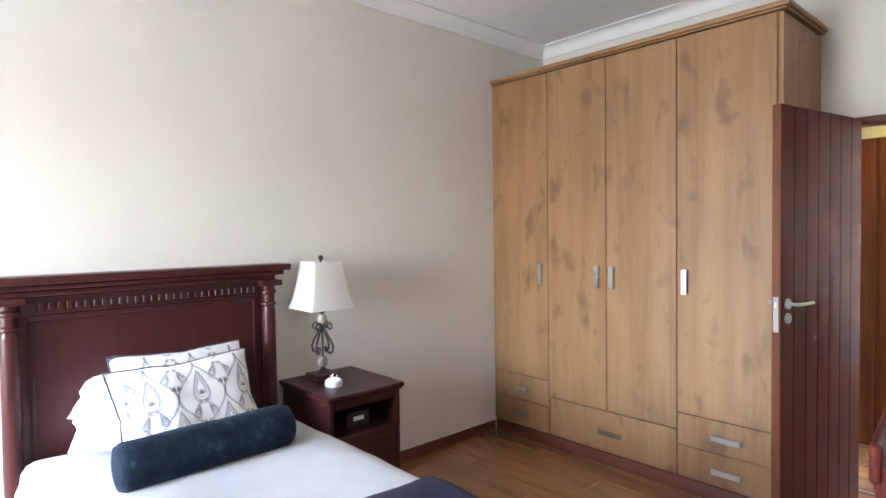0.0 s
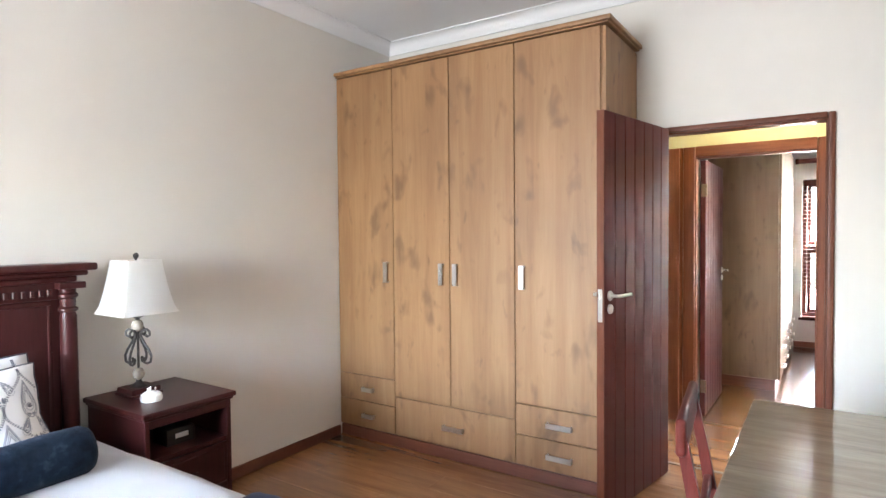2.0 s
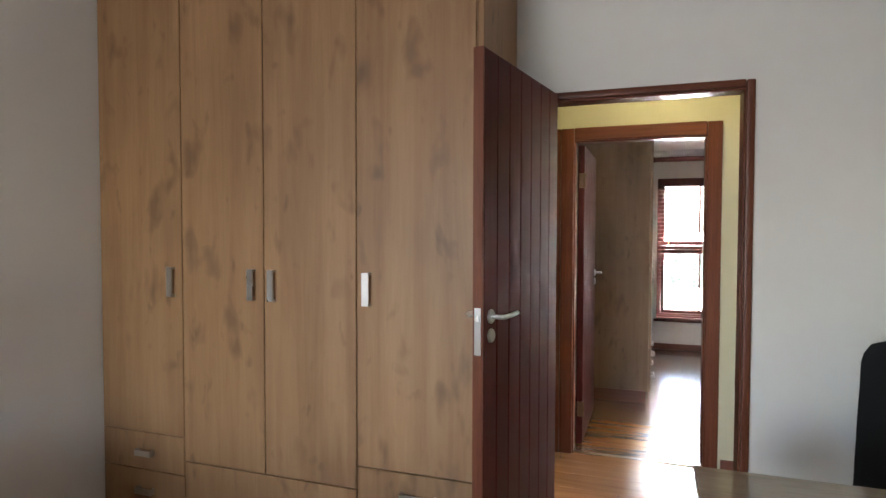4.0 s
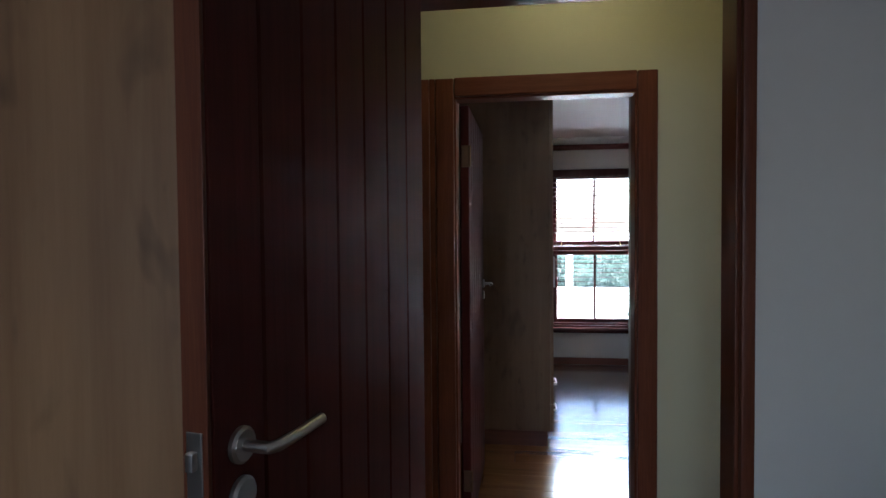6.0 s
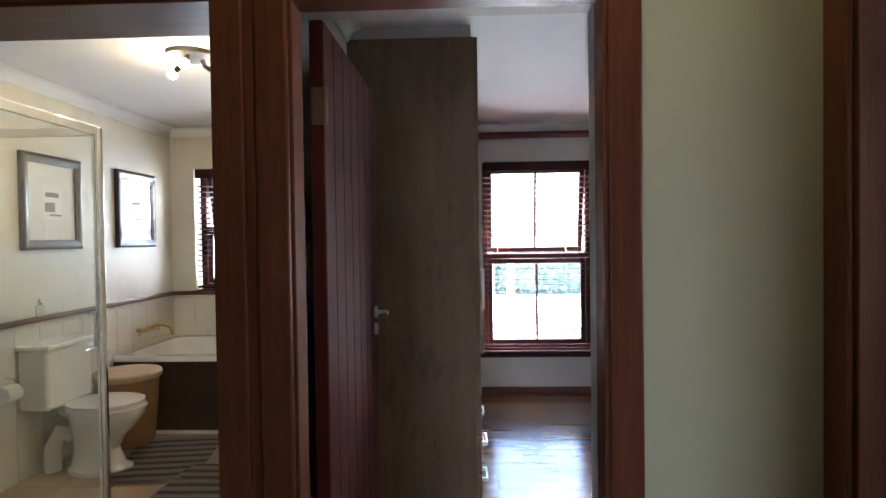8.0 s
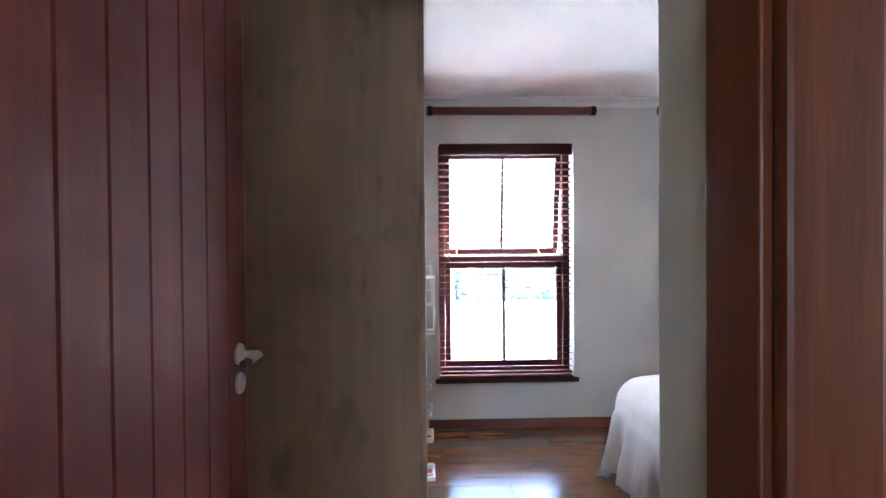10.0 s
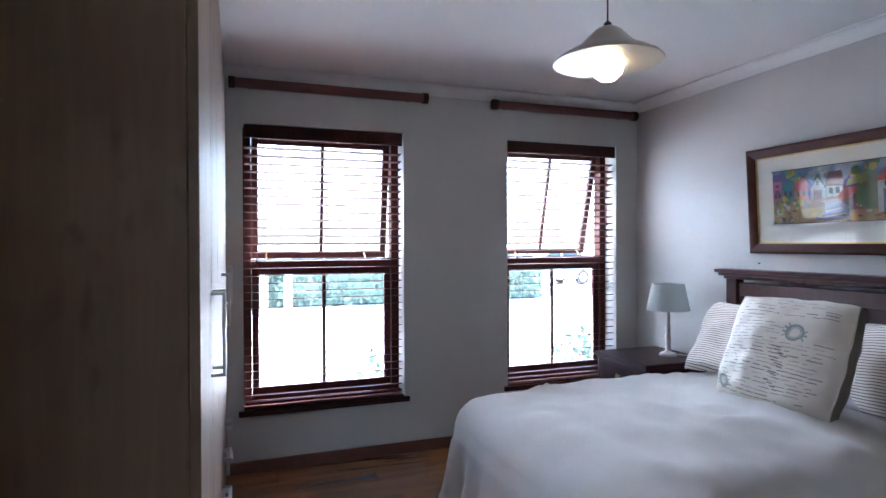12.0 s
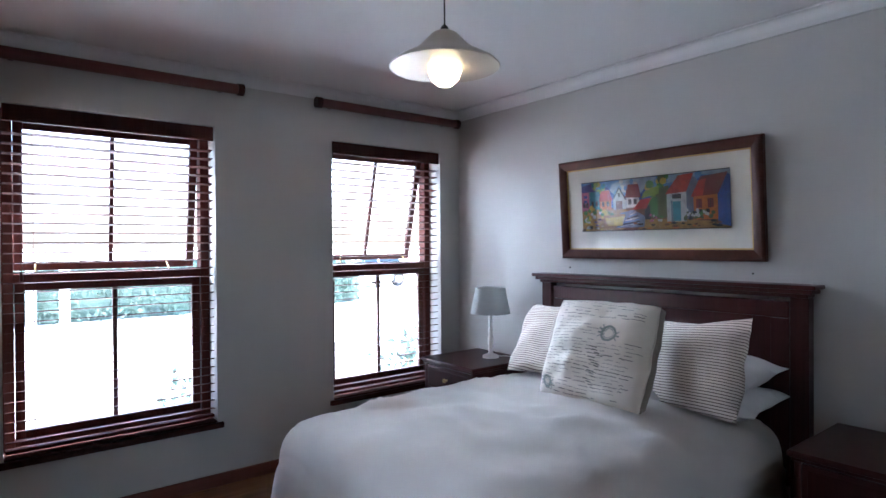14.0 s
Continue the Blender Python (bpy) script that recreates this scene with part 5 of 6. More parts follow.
def white_lamp():
    r = thing("table_lamp", (3.24, 7.955, 0.625), "small white turned lamp with a grey drum shade", "table lamp")
    part("base", lathe(bmesh.new(), [(0.055, 0), (0.055, 0.010), (0.048, 0.018), (0.022, 0.026), (0.014, 0.04), (0.018, 0.06), (0.013, 0.075), (0.020, 0.10), (0.021, 0.13), (0.013, 0.155), (0.018, 0.17), (0.018, 0.19), (0.012, 0.205), (0.014, 0.25), (0.012, 0.29), (0.012, 0.33)], 24), WHITE_PAINT, r, "white turned wooden stem")
    sh = bmesh.new()
    n = 36
    a = [sh.verts.new((0.135 * math.cos(i * 2 * math.pi / n), 0.135 * math.sin(i * 2 * math.pi / n), 0.30)) for i in range(n)]
    c = [sh.verts.new((0.100 * math.cos(i * 2 * math.pi / n), 0.100 * math.sin(i * 2 * math.pi / n), 0.475)) for i in range(n)]
    for i in range(n):
        sh.faces.new((a[i], a[(i + 1) % n], c[(i + 1) % n], c[i]))
    bmesh.ops.solidify(sh, geom=sh.faces[:], thickness=0.002)
    part("shade", sh, SHADE_G, r, "pale grey fabric shade")
    part("spider", tube(bmesh.new(), [(-0.10, 0, 0.46), (0.10, 0, 0.46)], 0.0015, 6), CHROME, r)
    part("stem_rod", tube(bmesh.new(), [(0, 0, 0.33), (0, 0, 0.462)], 0.004, 8), CHROME, r)
    part("cable", tube(bmesh.new(), [(0.05, -0.02, 0.006), (0.10, -0.05, 0.004), (0.125, -0.12, 0.004), (0.14, -0.20, 0.004), (0.16, -0.24, 0.004)], 0.003, 6), PLASTIC, r)


white_lamp()


PIC_GLASS = glass("low_reflection_picture_glass")
PIC_GLASS.node_tree.nodes["Principled BSDF"].inputs["IOR"].default_value = 1.22


def picture(name, m, w, h, bw, bd, label, frame_mat, mat_w, art, slip=True, art_wh=None):
    """A framed picture: local x across, y up, z out of the wall."""
    root = tagged(new(name), label, "picture")
    root.matrix_basis = m
    W, H = w / 2, h / 2
    prof = ((0, 0), (0, bd * 0.72), (bw * 0.10, bd * 0.9), (bw * 0.26, bd), (bw * 0.45, bd * 0.96), (bw * 0.78, bd * 0.78), (bw, bd * 0.6), (bw, 0))
    for ang, la, lb in ((0, W, H), (90, H, W), (180, W, H), (270, H, W)):
        bm = bmesh.new()
        ends = [[bm.verts.new((q * (la - d), -lb + d, z)) for d, z in prof] for q in (-1, 1)]
        for i in range(len(prof)):
            j = (i + 1) % len(prof)
            bm.faces.new((ends[0][i], ends[0][j], ends[1][j], ends[1][i]))
        bm.faces.new(ends[0]), bm.faces.new(ends[1])
        bmesh.ops.transform(bm, matrix=Matrix.Rotation(radians(ang), 4, "Z"), verts=bm.verts)
        part("frame_side", bm, frame_mat, root, smooth=25)
    part("backing", boxes((-W + bw * 0.5, W - bw * 0.5, -H + bw * 0.5, H - bw * 0.5, 0.001, 0.006)), MAT_BOARD, root)
    part("mat_board", boxes((-W + bw * 0.8, W - bw * 0.8, -H + bw * 0.8, H - bw * 0.8, 0.0062, 0.0085)), MAT_BOARD, root, "cream mat")
    if slip:
        s = 0.007
        for a in ((-W + bw, W - bw, H - bw - s, H - bw), (-W + bw, W - bw, -H + bw, -H + bw + s), (-W + bw, -W + bw + s, -H + bw + s, H - bw - s), (W - bw - s, W - bw, -H + bw + s, H - bw - s)):
            part("gilt_slip", boxes((*a, 0.0086, 0.016), bevel=0.001, segs=1), GOLD, root)
    art(root)
    p = part("glass", boxes((-W + bw * 0.9, W - bw * 0.9, -H + bw * 0.9, H - bw * 0.9, 0.0165, 0.0185)), PIC_GLASS, root)
    p.visible_shadow = False
    return root


def colour(name, c):
    return paint(name, tuple(v * 0.55 for v in c), 0.6, 0.25, 120, 0.1, large=30)


P = {k: colour("paint_" + k, c) for k, c in dict(
    blue=(0.03, 0.10, 0.45), sky=(0.16, 0.33, 0.66), pale=(0.42, 0.52, 0.68), violet=(0.09, 0.07, 0.30), red=(0.55, 0.045, 0.03), orange=(0.70, 0.20, 0.03), yellow=(0.72, 0.50, 0.07),
    white=(0.72, 0.70, 0.68), green=(0.10, 0.24, 0.06), lime=(0.32, 0.42, 0.06), brown=(0.22, 0.09, 0.04), teal=(0.05, 0.28, 0.36), pink=(0.62, 0.16, 0.30), dark=(0.03, 0.025, 0.03), ochre=(0.48, 0.26, 0.07), maroon=(0.22, 0.03, 0.03), olive=(0.13, 0.15, 0.05), slate=(0.20, 0.24, 0.34)).items()}


def village(root):
    """A bright village street: hills, gabled houses with red roofs, trees, a yellow road."""
    aw, ah, cx, cy = 0.885, 0.29, 0.0, 0.012
    layer = [0]

    def poly(nm, pts, k):
        layer[0] += 1
        z = 0.0088 + 0.00004 * layer[0]
        bm = bmesh.new()
        vs = [bm.verts.new((cx - aw / 2 + aw * u, cy - ah / 2 + ah * v, z)) for u, v in pts]
        bm.faces.new(vs)
        part(nm, bm, P[k], root, smooth=None)

    def rect(nm, a, b, c, d, k):
        poly(nm, [(a, c), (b, c), (b, d), (a, d)], k)

    def dabs(rnd, n, box_, keys, s0, s1, flat=1.0):
        for k in range(n):
            x, y = rnd.uniform(box_[0], box_[1]), rnd.uniform(box_[2], box_[3])
            q = rnd.uniform(s0, s1)
            a0 = rnd.random() * 6.3
            poly("painted_dab", [(min(1, max(0, x + q * (0.7 + 0.3 * rnd.random()) * math.cos(a0 + a))), min(1, max(0, y + flat * 3.0 * q * (0.7 + 0.3 * rnd.random()) * math.sin(a0 + a)))) for a in (i * math.pi / 3 for i in range(6))], rnd.choice(keys))

    rnd = random.Random(8)
    rect("painted_sky", 0, 1, 0, 1, "sky")
    poly("painted_cloud", [(0.20, 0.66), (0.36, 0.74), (0.50, 0.70), (0.56, 0.98), (0.34, 1.0), (0.24, 0.92)], "pale")
    dabs(rnd, 10, (0.26, 0.48, 0.74, 0.96), ["white", "pale", "sky"], 0.018, 0.034)
    poly("painted_cloud", [(0.63, 0.84), (0.80, 0.90), (0.80, 1.0), (0.63, 1.0)], "pale")
    poly("painted_cloud", [(0.84, 0.94), (1.0, 0.90), (1.0, 1.0), (0.84, 1.0)], "pale")
    poly("painted_hill", [(0, 0.50), (0, 0.92), (0.08, 0.98), (0.14, 0.80), (0.20, 0.88), (0.29, 0.60), (0.29, 0.5)], "violet")
    poly("painted_hill", [(0.17, 0.5), (0.20, 0.80), (0.25, 0.74), (0.30, 0.5)], "blue")
    poly("painted_hill", [(0.40, 0.5), (0.48, 0.80), (0.60, 0.70), (0.68, 0.86), (0.76, 0.74), (0.84, 0.92), (1, 0.86), (1, 0.4), (0.4, 0.4)], "blue")
    dabs(rnd, 16, (0.06, 0.19, 0.74, 0.96), ["green", "lime", "yellow", "teal"], 0.012, 0.026)
    rect("painted_ground", 0, 1, 0, 0.46, "brown")
    poly("painted_ground", [(0.42, 0.0), (0.46, 0.22), (0.72, 0.18), (1.0, 0.10), (1.0, 0.0)], "ochre")
    poly("painted_road", [(0.0, 0.0), (0.0, 0.40), (0.16, 0.46), (0.34, 0.42), (0.42, 0.20), (0.30, 0.0)], "ochre")
    for a, b, lo, hi, k in ((0.0, 0.062, 0.42, 0.80, "pink"), (0.062, 0.145, 0.44, 0.80, "teal"), (0.145, 0.235, 0.42, 0.62, "orange")):
        rect("painted_house", a, b, lo, hi, k)
        for q in (0.3, 0.7):
            rect("painted_window", a + (b - a) * q - 0.009, a + (b - a) * q + 0.009, lo + 0.07, lo + 0.17, "dark")
    for y in (0.58, 0.68):
        rect("painted_window", 0.018, 0.044, y, y + 0.06, "violet")
    poly("painted_roof", [(0.138, 0.60), (0.158, 0.80), (0.222, 0.82), (0.244, 0.60)], "red")
    dabs(rnd, 26, (0.02, 0.24, 0.22, 0.48), ["yellow", "lime", "green", "white", "yellow"], 0.010, 0.022)
    poly("painted_house", [(0.252, 0.42), (0.250, 0.64), (0.296, 0.84), (0.345, 0.62), (0.345, 0.42)], "white")
    poly("painted_outline", [(0.246, 0.62), (0.296, 0.86), (0.349, 0.60), (0.340, 0.60), (0.296, 0.81), (0.254, 0.62)], "dark")
    rect("painted_door", 0.270, 0.318, 0.42, 0.58, "brown")
    rect("painted_window", 0.286, 0.302, 0.66, 0.74, "dark")
    rect("painted_house", 0.347, 0.440, 0.44, 0.64, "white")
    poly("painted_roof", [(0.336, 0.64), (0.362, 0.88), (0.436, 0.88), (0.452, 0.62)], "maroon")
    for x in (0.362, 0.400):
        rect("painted_window", x, x + 0.022, 0.50, 0.60, "dark")
    dabs(rnd, 22, (0.50, 0.63, 0.62, 0.98), ["green", "lime", "green", "olive", "yellow"], 0.014, 0.034)
    poly("painted_wall", [(0.55, 0.22), (0.55, 0.74), (0.64, 0.80), (0.64, 0.22)], "olive")
    poly("painted_roof", [(0.455, 0.60), (0.475, 0.72), (0.575, 0.82), (0.575, 0.66)], "lime")
    rect("painted_wall", 0.50, 0.565, 0.24, 0.60, "green")
    rect("painted_door", 0.475, 0.515, 0.20, 0.46, "dark")
    poly("painted_awning", [(0.395, 0.40), (0.450, 0.58), (0.525, 0.60), (0.485, 0.40)], "red")
    poly("painted_wall", [(0.745, 0.16), (0.745, 0.64), (0.785, 0.94), (0.835, 0.80), (0.815, 0.30)], "slate")
    poly("painted_house", [(0.625, 0.14), (0.625, 0.66), (0.748, 0.66), (0.748, 0.14)], "white")
    poly("painted_roof", [(0.615, 0.64), (0.700, 0.96), (0.795, 0.98), (0.748, 0.66)], "red")
    rect("painted_door", 0.662, 0.712, 0.15, 0.50, "teal")
    rect("painted_window", 0.660, 0.716, 0.55, 0.63, "dark")
    rect("painted_door_post", 0.652, 0.661, 0.14, 0.52, "slate")
    rect("painted_house", 0.790, 0.930, 0.16, 0.58, "orange")
    poly("painted_roof", [(0.775, 0.56), (0.835, 0.90), (0.988, 0.94), (0.935, 0.58)], "maroon")
    poly("painted_roof", [(0.775, 0.56), (0.825, 0.84), (0.870, 0.86), (0.845, 0.57)], "red")
    poly("painted_side", [(0.930, 0.08), (0.932, 0.58), (0.985, 0.92), (1.0, 0.88), (1.0, 0.03)], "blue")
    for x in (0.806, 0.872):
        rect("painted_window", x, x + 0.034, 0.36, 0.52, "maroon")
        rect("painted_window_bar", x + 0.015, x + 0.019, 0.36, 0.52, "dark")
    poly("painted_water", [(0.27, 0.06), (0.30, 0.34), (0.40, 0.40), (0.48, 0.26), (0.47, 0.06)], "slate")
    for k in range(7):
        y = 0.08 + 0.035 * k
        poly("painted_stroke", [(0.30 + 0.012 * k, y), (0.45 - 0.006 * k, y + 0.05), (0.452 - 0.006 * k, y + 0.066), (0.30 + 0.012 * k, y + 0.014)], ("white", "dark", "sky")[k % 3])
    poly("painted_boat", [(0.185, 0.26), (0.205, 0.10), (0.315, 0.10), (0.335, 0.28)], "yellow")
    poly("painted_boat_rim", [(0.180, 0.26), (0.340, 0.28), (0.336, 0.33), (0.186, 0.31)], "ochre")
    dabs(rnd, 24, (0.72, 0.91, 0.18, 0.32), ["green", "dark", "olive"], 0.010, 0.018)
    dabs(rnd, 16, (0.73, 0.91, 0.22, 0.34), ["white"], 0.008, 0.013)
    dabs(rnd, 9, (0.50, 0.60, 0.16, 0.28), ["white", "pink", "green"], 0.007, 0.012)
    dabs(rnd, 26, (0.40, 0.98, 0.02, 0.14), ["ochre", "brown", "orange", "dark"], 0.010, 0.026, 0.4)
    dabs(rnd, 20, (0.01, 0.22, 0.03, 0.24), ["yellow", "dark", "white", "violet"], 0.010, 0.024, 0.35)
    poly("painted_edge", [(0, 0.985), (1, 0.985), (1, 1), (0, 1)], "dark")
    poly("painted_edge", [(0, 0), (1, 0), (1, 0.015), (0, 0.015)], "dark")


FRAME_RED = wood("red_brown_picture_frame", (0.044, 0.010, 0.006), (0.088, 0.024, 0.013), 0.42, (9, 9, 9), 0, 0.0, 0.06)
FRAME_RED.node_tree.nodes["Principled BSDF"].inputs["Specular IOR Level"].default_value = 0.2
wall_pic = Matrix(((0, 0, -1, 0), (-1, 0, 0, 0), (0, 1, 0, 0), (0, 0, 0, 1)))
picture("village_painting", Matrix.Translation((X2R - 0.042, 6.842, 1.598)) @ wall_pic @ Matrix.Rotation(radians(3.4), 4, "X"), 1.20, 0.588, 0.055, 0.034, "bright village street painting in a red brown frame", FRAME_RED, 0.1, village)
for y in (7.42, 6.32):
    bm = lathe(bmesh.new(), [(0.0, 0.0), (0.004, 0.0), (0.004, 0.008), (0.0, 0.010)], 10)
    bmesh.ops.transform(bm, matrix=Matrix.Translation((X2R, y, 1.245)) @ Matrix.Rotation(-math.pi / 2, 4, "Y"), verts=bm.verts)
    solid("wall_plug", bm, BLACKHOLE, "small dark wall plug above the headboard", "wall plug")


# ---- bathroom ----
def sketch(root):
    layer = [0]
    for x, y, w, h in ((0, 0, 0.17, 0.22), (0.0, 0.05, 0.12, 0.03), (-0.02, -0.03, 0.09, 0.06), (0.03, -0.08, 0.1, 0.012)):
        layer[0] += 1
        part("print_block", boxes((x - w / 2, x + w / 2, y - h / 2, y + h / 2, 0.0087, 0.0089 + 0.0003 * layer[0])), (PAPER, INK, LINEN_DARK, INK)[layer[0] - 1], root)


BLACKWOOD = wood("near_black_frame", (0.018, 0.010, 0.008), (0.05, 0.03, 0.022), 0.3, (10, 10, 10), 0, 0.2, 0.05)
bath_pic = Matrix(((0, 0, 1, 0), (1, 0, 0, 0), (0, 1, 0, 0), (0, 0, 0, 1)))
for y in (6.98, 7.93):
    picture("framed_print", Matrix.Translation((BXL + 0.002, y, 1.675)) @ bath_pic, 0.54, 0.60, 0.06, 0.03, "dark framed print behind reflecting glass", BLACKWOOD, 0.1, sketch, False)
DADO_TILE = paint("cream_dado_tile", (0.74, 0.70, 0.62), 0.22, 0.03, 40, 0.02)
DADO_WOOD = wood("brown_dado_rail", (0.09, 0.04, 0.025), (0.17, 0.085, 0.05), 0.4, (12, 12, 12), 0, 0, 0.06)
solid("trim_dado_left", boxes((BXL + 0.011, BXL + 0.035, W2, YW - 0.012, 0.93, 0.965), bevel=0.006), DADO_WOOD, "brown wooden dado rail", "dado rail", "structure")
solid("trim_dado_back", boxes((BXL + 0.036, BXR, YW - 0.034, YW - 0.011, 0.93, 0.965), bevel=0.006), DADO_WOOD, "brown wooden dado rail", "dado rail", "structure")


def toilet():
    r = thing("toilet", (BXL + 0.012, 6.85, 0), "white ceramic toilet with a square cistern", "toilet")
    part("cistern", boxes((0.002, 0.19, -0.205, 0.205, 0.42, 0.78), bevel=0.02, segs=3), CERAMIC, r)
    part("cistern_lid", boxes((0.0, 0.205, -0.215, 0.215, 0.78, 0.812), bevel=0.01, segs=3), CERAMIC, r)
    part("flush_lever", tube(bmesh.new(), [(0.19, 0.15, 0.73), (0.215, 0.15, 0.73), (0.22, 0.09, 0.725)], 0.006, 8), CHROME, r)
    bm = bmesh.new()
    rows = []
    for z, lx, ly, cx in ((0.0, 0.20, 0.125, 0.36), (0.025, 0.20, 0.125, 0.36), (0.05, 0.165, 0.10, 0.35), (0.14, 0.14, 0.088, 0.34), (0.22, 0.16, 0.11, 0.36), (0.30, 0.205, 0.155, 0.40), (0.36, 0.225, 0.178, 0.415), (0.395, 0.23, 0.185, 0.42)):
        rows.append([bm.verts.new((cx + lx * math.cos(a), ly * math.sin(a), z)) for a in (2 * math.pi * i / 32 for i in range(32))])
    for a, c in zip(rows, rows[1:]):
        for i in range(32):
            bm.faces.new((a[i], a[(i + 1) % 32], c[(i + 1) % 32], c[i]))
    bm.faces.new(rows[0]), bm.faces.new(rows[-1])
    part("bowl", bm, CERAMIC, r)
    for nm, z0, z1, k in (("seat", 0.398, 0.415, 1.0), ("seat_lid", 0.418, 0.436, 0.985)):
        bm = bmesh.new()
        lo, hi = [[bm.verts.new((0.405 + 0.235 * k * math.cos(a), 0.188 * k * math.sin(a), z)) for a in (2 * math.pi * i / 32 for i in range(32))] for z in (z0, z1)]
        for i in range(32):
            bm.faces.new((lo[i], lo[(i + 1) % 32], hi[(i + 1) % 32], hi[i]))
        bm.faces.new(lo), bm.faces.new(hi)
        soften(bm, 0.006, 2)
        part(nm, bm, CERAMIC, r)
    part("flush_pipe", tube(bmesh.new(), [(0.10, 0, 0.42), (0.14, 0, 0.36), (0.22, 0, 0.33)], 0.03, 14), CERAMIC, r)
    part("trap", tube(bmesh.new(), [(0.20, 0, 0.22), (0.12, -0.02, 0.24), (0.08, -0.02, 0.16), (0.07, -0.02, 0.0)], 0.05, 14), CERAMIC, r)


toilet()
lb = thing("laundry_basket", (-1.93, 7.30, 0), "tan woven basket with a pale wooden lid", "basket")
part("body", lathe(bmesh.new(), [(0.15, 0.0), (0.17, 0.03), (0.19, 0.25), (0.205, 0.46), (0.20, 0.47)], 32), WICKER, lb)
part("lid", lathe(bmesh.new(), [(0.222, 0.471), (0.226, 0.48), (0.226, 0.505), (0.215, 0.515), (0.0, 0.52)], 32), LIDWOOD, lb, "pale wooden lid")


def bathtub():
    y0, h = 7.56, 0.56
    r = thing("bathtub", (BXL + 0.012, y0, 0), "cream bathtub behind a dark brown panel", "bathtub")
    w, d = BXR - BXL - 0.024, YW - y0 - 0.012
    bm = bmesh.new()
    loops = []
    for k, (z, ins, rr) in enumerate(((h - 0.04, 0.0, 0.02), (h, 0.004, 0.02), (h, 0.075, 0.12), (h - 0.03, 0.085, 0.13), (0.20, 0.15, 0.16), (0.16, 0.22, 0.16))):
        loop = []
        xa, xb, ya, yb = ins, w - ins, ins, d - ins
        for cx, cy, a0 in ((xb - rr, yb - rr, 0), (xa + rr, yb - rr, 90), (xa + rr, ya + rr, 180), (xb - rr, ya + rr, 270)):
            for i in range(7):
                a = radians(a0 + i * 15)
                loop.append(bm.verts.new((cx + rr * math.cos(a), cy + rr * math.sin(a), z)))
        loops.append(loop)
    for a, c in zip(loops, loops[1:]):
        for i in range(28):
            bm.faces.new((a[i], a[(i + 1) % 28], c[(i + 1) % 28], c[i]))
    bm.faces.new(loops[-1])
    part("tub", bm, CERAMIC, r)
    part("side_panel", boxes((0.0, w, 0.02, 0.045, 0.0, h - 0.04), bevel=0.003), DARK_PANEL, r, "dark brown bath panel")


bathtub()
tp = thing("bath_mixer", (BXL + 0.011, 7.98, 0.70), "aged brass wall mixer with a curved spout", "tap")
part("body", tube(bmesh.new(), [(0.06, -0.09, 0), (0.06, 0.09, 0)], 0.018, 14), BRASS, tp)
for s in (-1, 1):
    part("wall_union", tube(bmesh.new(), [(0.0, s * 0.075, 0), (0.06, s * 0.075, 0)], 0.014, 12), BRASS, tp)
    hd = part("tap_head", tube(bmesh.new(), [(0.06, s * 0.09, 0), (0.06, s * 0.135, 0)], 0.014, 12), BRASS, tp)
    part("cross_handle", tube(bmesh.new(), [(0.06, s * 0.14, -0.032), (0.06, s * 0.14, 0.032)], 0.006, 8), BRASS, hd)
part("spout", tube(bmesh.new(), [(0.06, 0, 0.0), (0.11, 0, 0.03), (0.18, 0, 0.035), (0.23, 0, 0.015), (0.25, 0, -0.03), (0.25, 0, -0.05)], 0.012, 12), BRASS, tp)
sd = thing("soap_dish", (-1.62, YW - 0.011, 0.70), "chrome wire soap dish on the bath wall", "soap dish")
part("ring", tube(bmesh.new(), [(0.07 * math.cos(a), -0.06 + 0.045 * math.sin(a), 0) for a in (2 * math.pi * i / 24 for i in range(25))], 0.006, 8), CHROME, sd)
part("arm", tube(bmesh.new(), [(0, 0, 0.0), (0, -0.018, 0)], 0.010, 8), CHROME, sd)
rh = thing("toilet_roll_holder", (BXL + 0.012, 6.50, 0.57), "chrome holder with a white toilet roll", "toilet roll holder")
part("arm", tube(bmesh.new(), [(0.0, 0.07, 0.07), (0.05, 0.07, 0.07), (0.07, 0.07, 0.02), (0.07, 0.07, 0.0), (0.07, -0.07, 0.0)], 0.006, 8), CHROME, rh)
tr = lathe(bmesh.new(), [(0.02, -0.05), (0.048, -0.05), (0.048, 0.05), (0.02, 0.05)], 24)
bmesh.ops.transform(tr, matrix=Matrix.Translation((0.07, 0, 0)) @ Matrix.Rotation(math.pi / 2, 4, "X"), verts=tr.verts)
part("roll", tr, PAPER, rh, "white toilet roll")
bt = thing("bottle", (BXL + 0.035, 6.82, 0.966), "small clear bottle standing on the dado rail", "bottle")
part("body", lathe(bmesh.new(), [(0.0, 0.0), (0.024, 0.0), (0.025, 0.06), (0.010, 0.075), (0.009, 0.085)], 16), glass("bottle_glass", (0.8, 0.9, 0.85)), bt)
part("cap", lathe(bmesh.new(), [(0.011, 0.085), (0.011, 0.105), (0.0, 0.106)], 12), PLASTIC, bt)

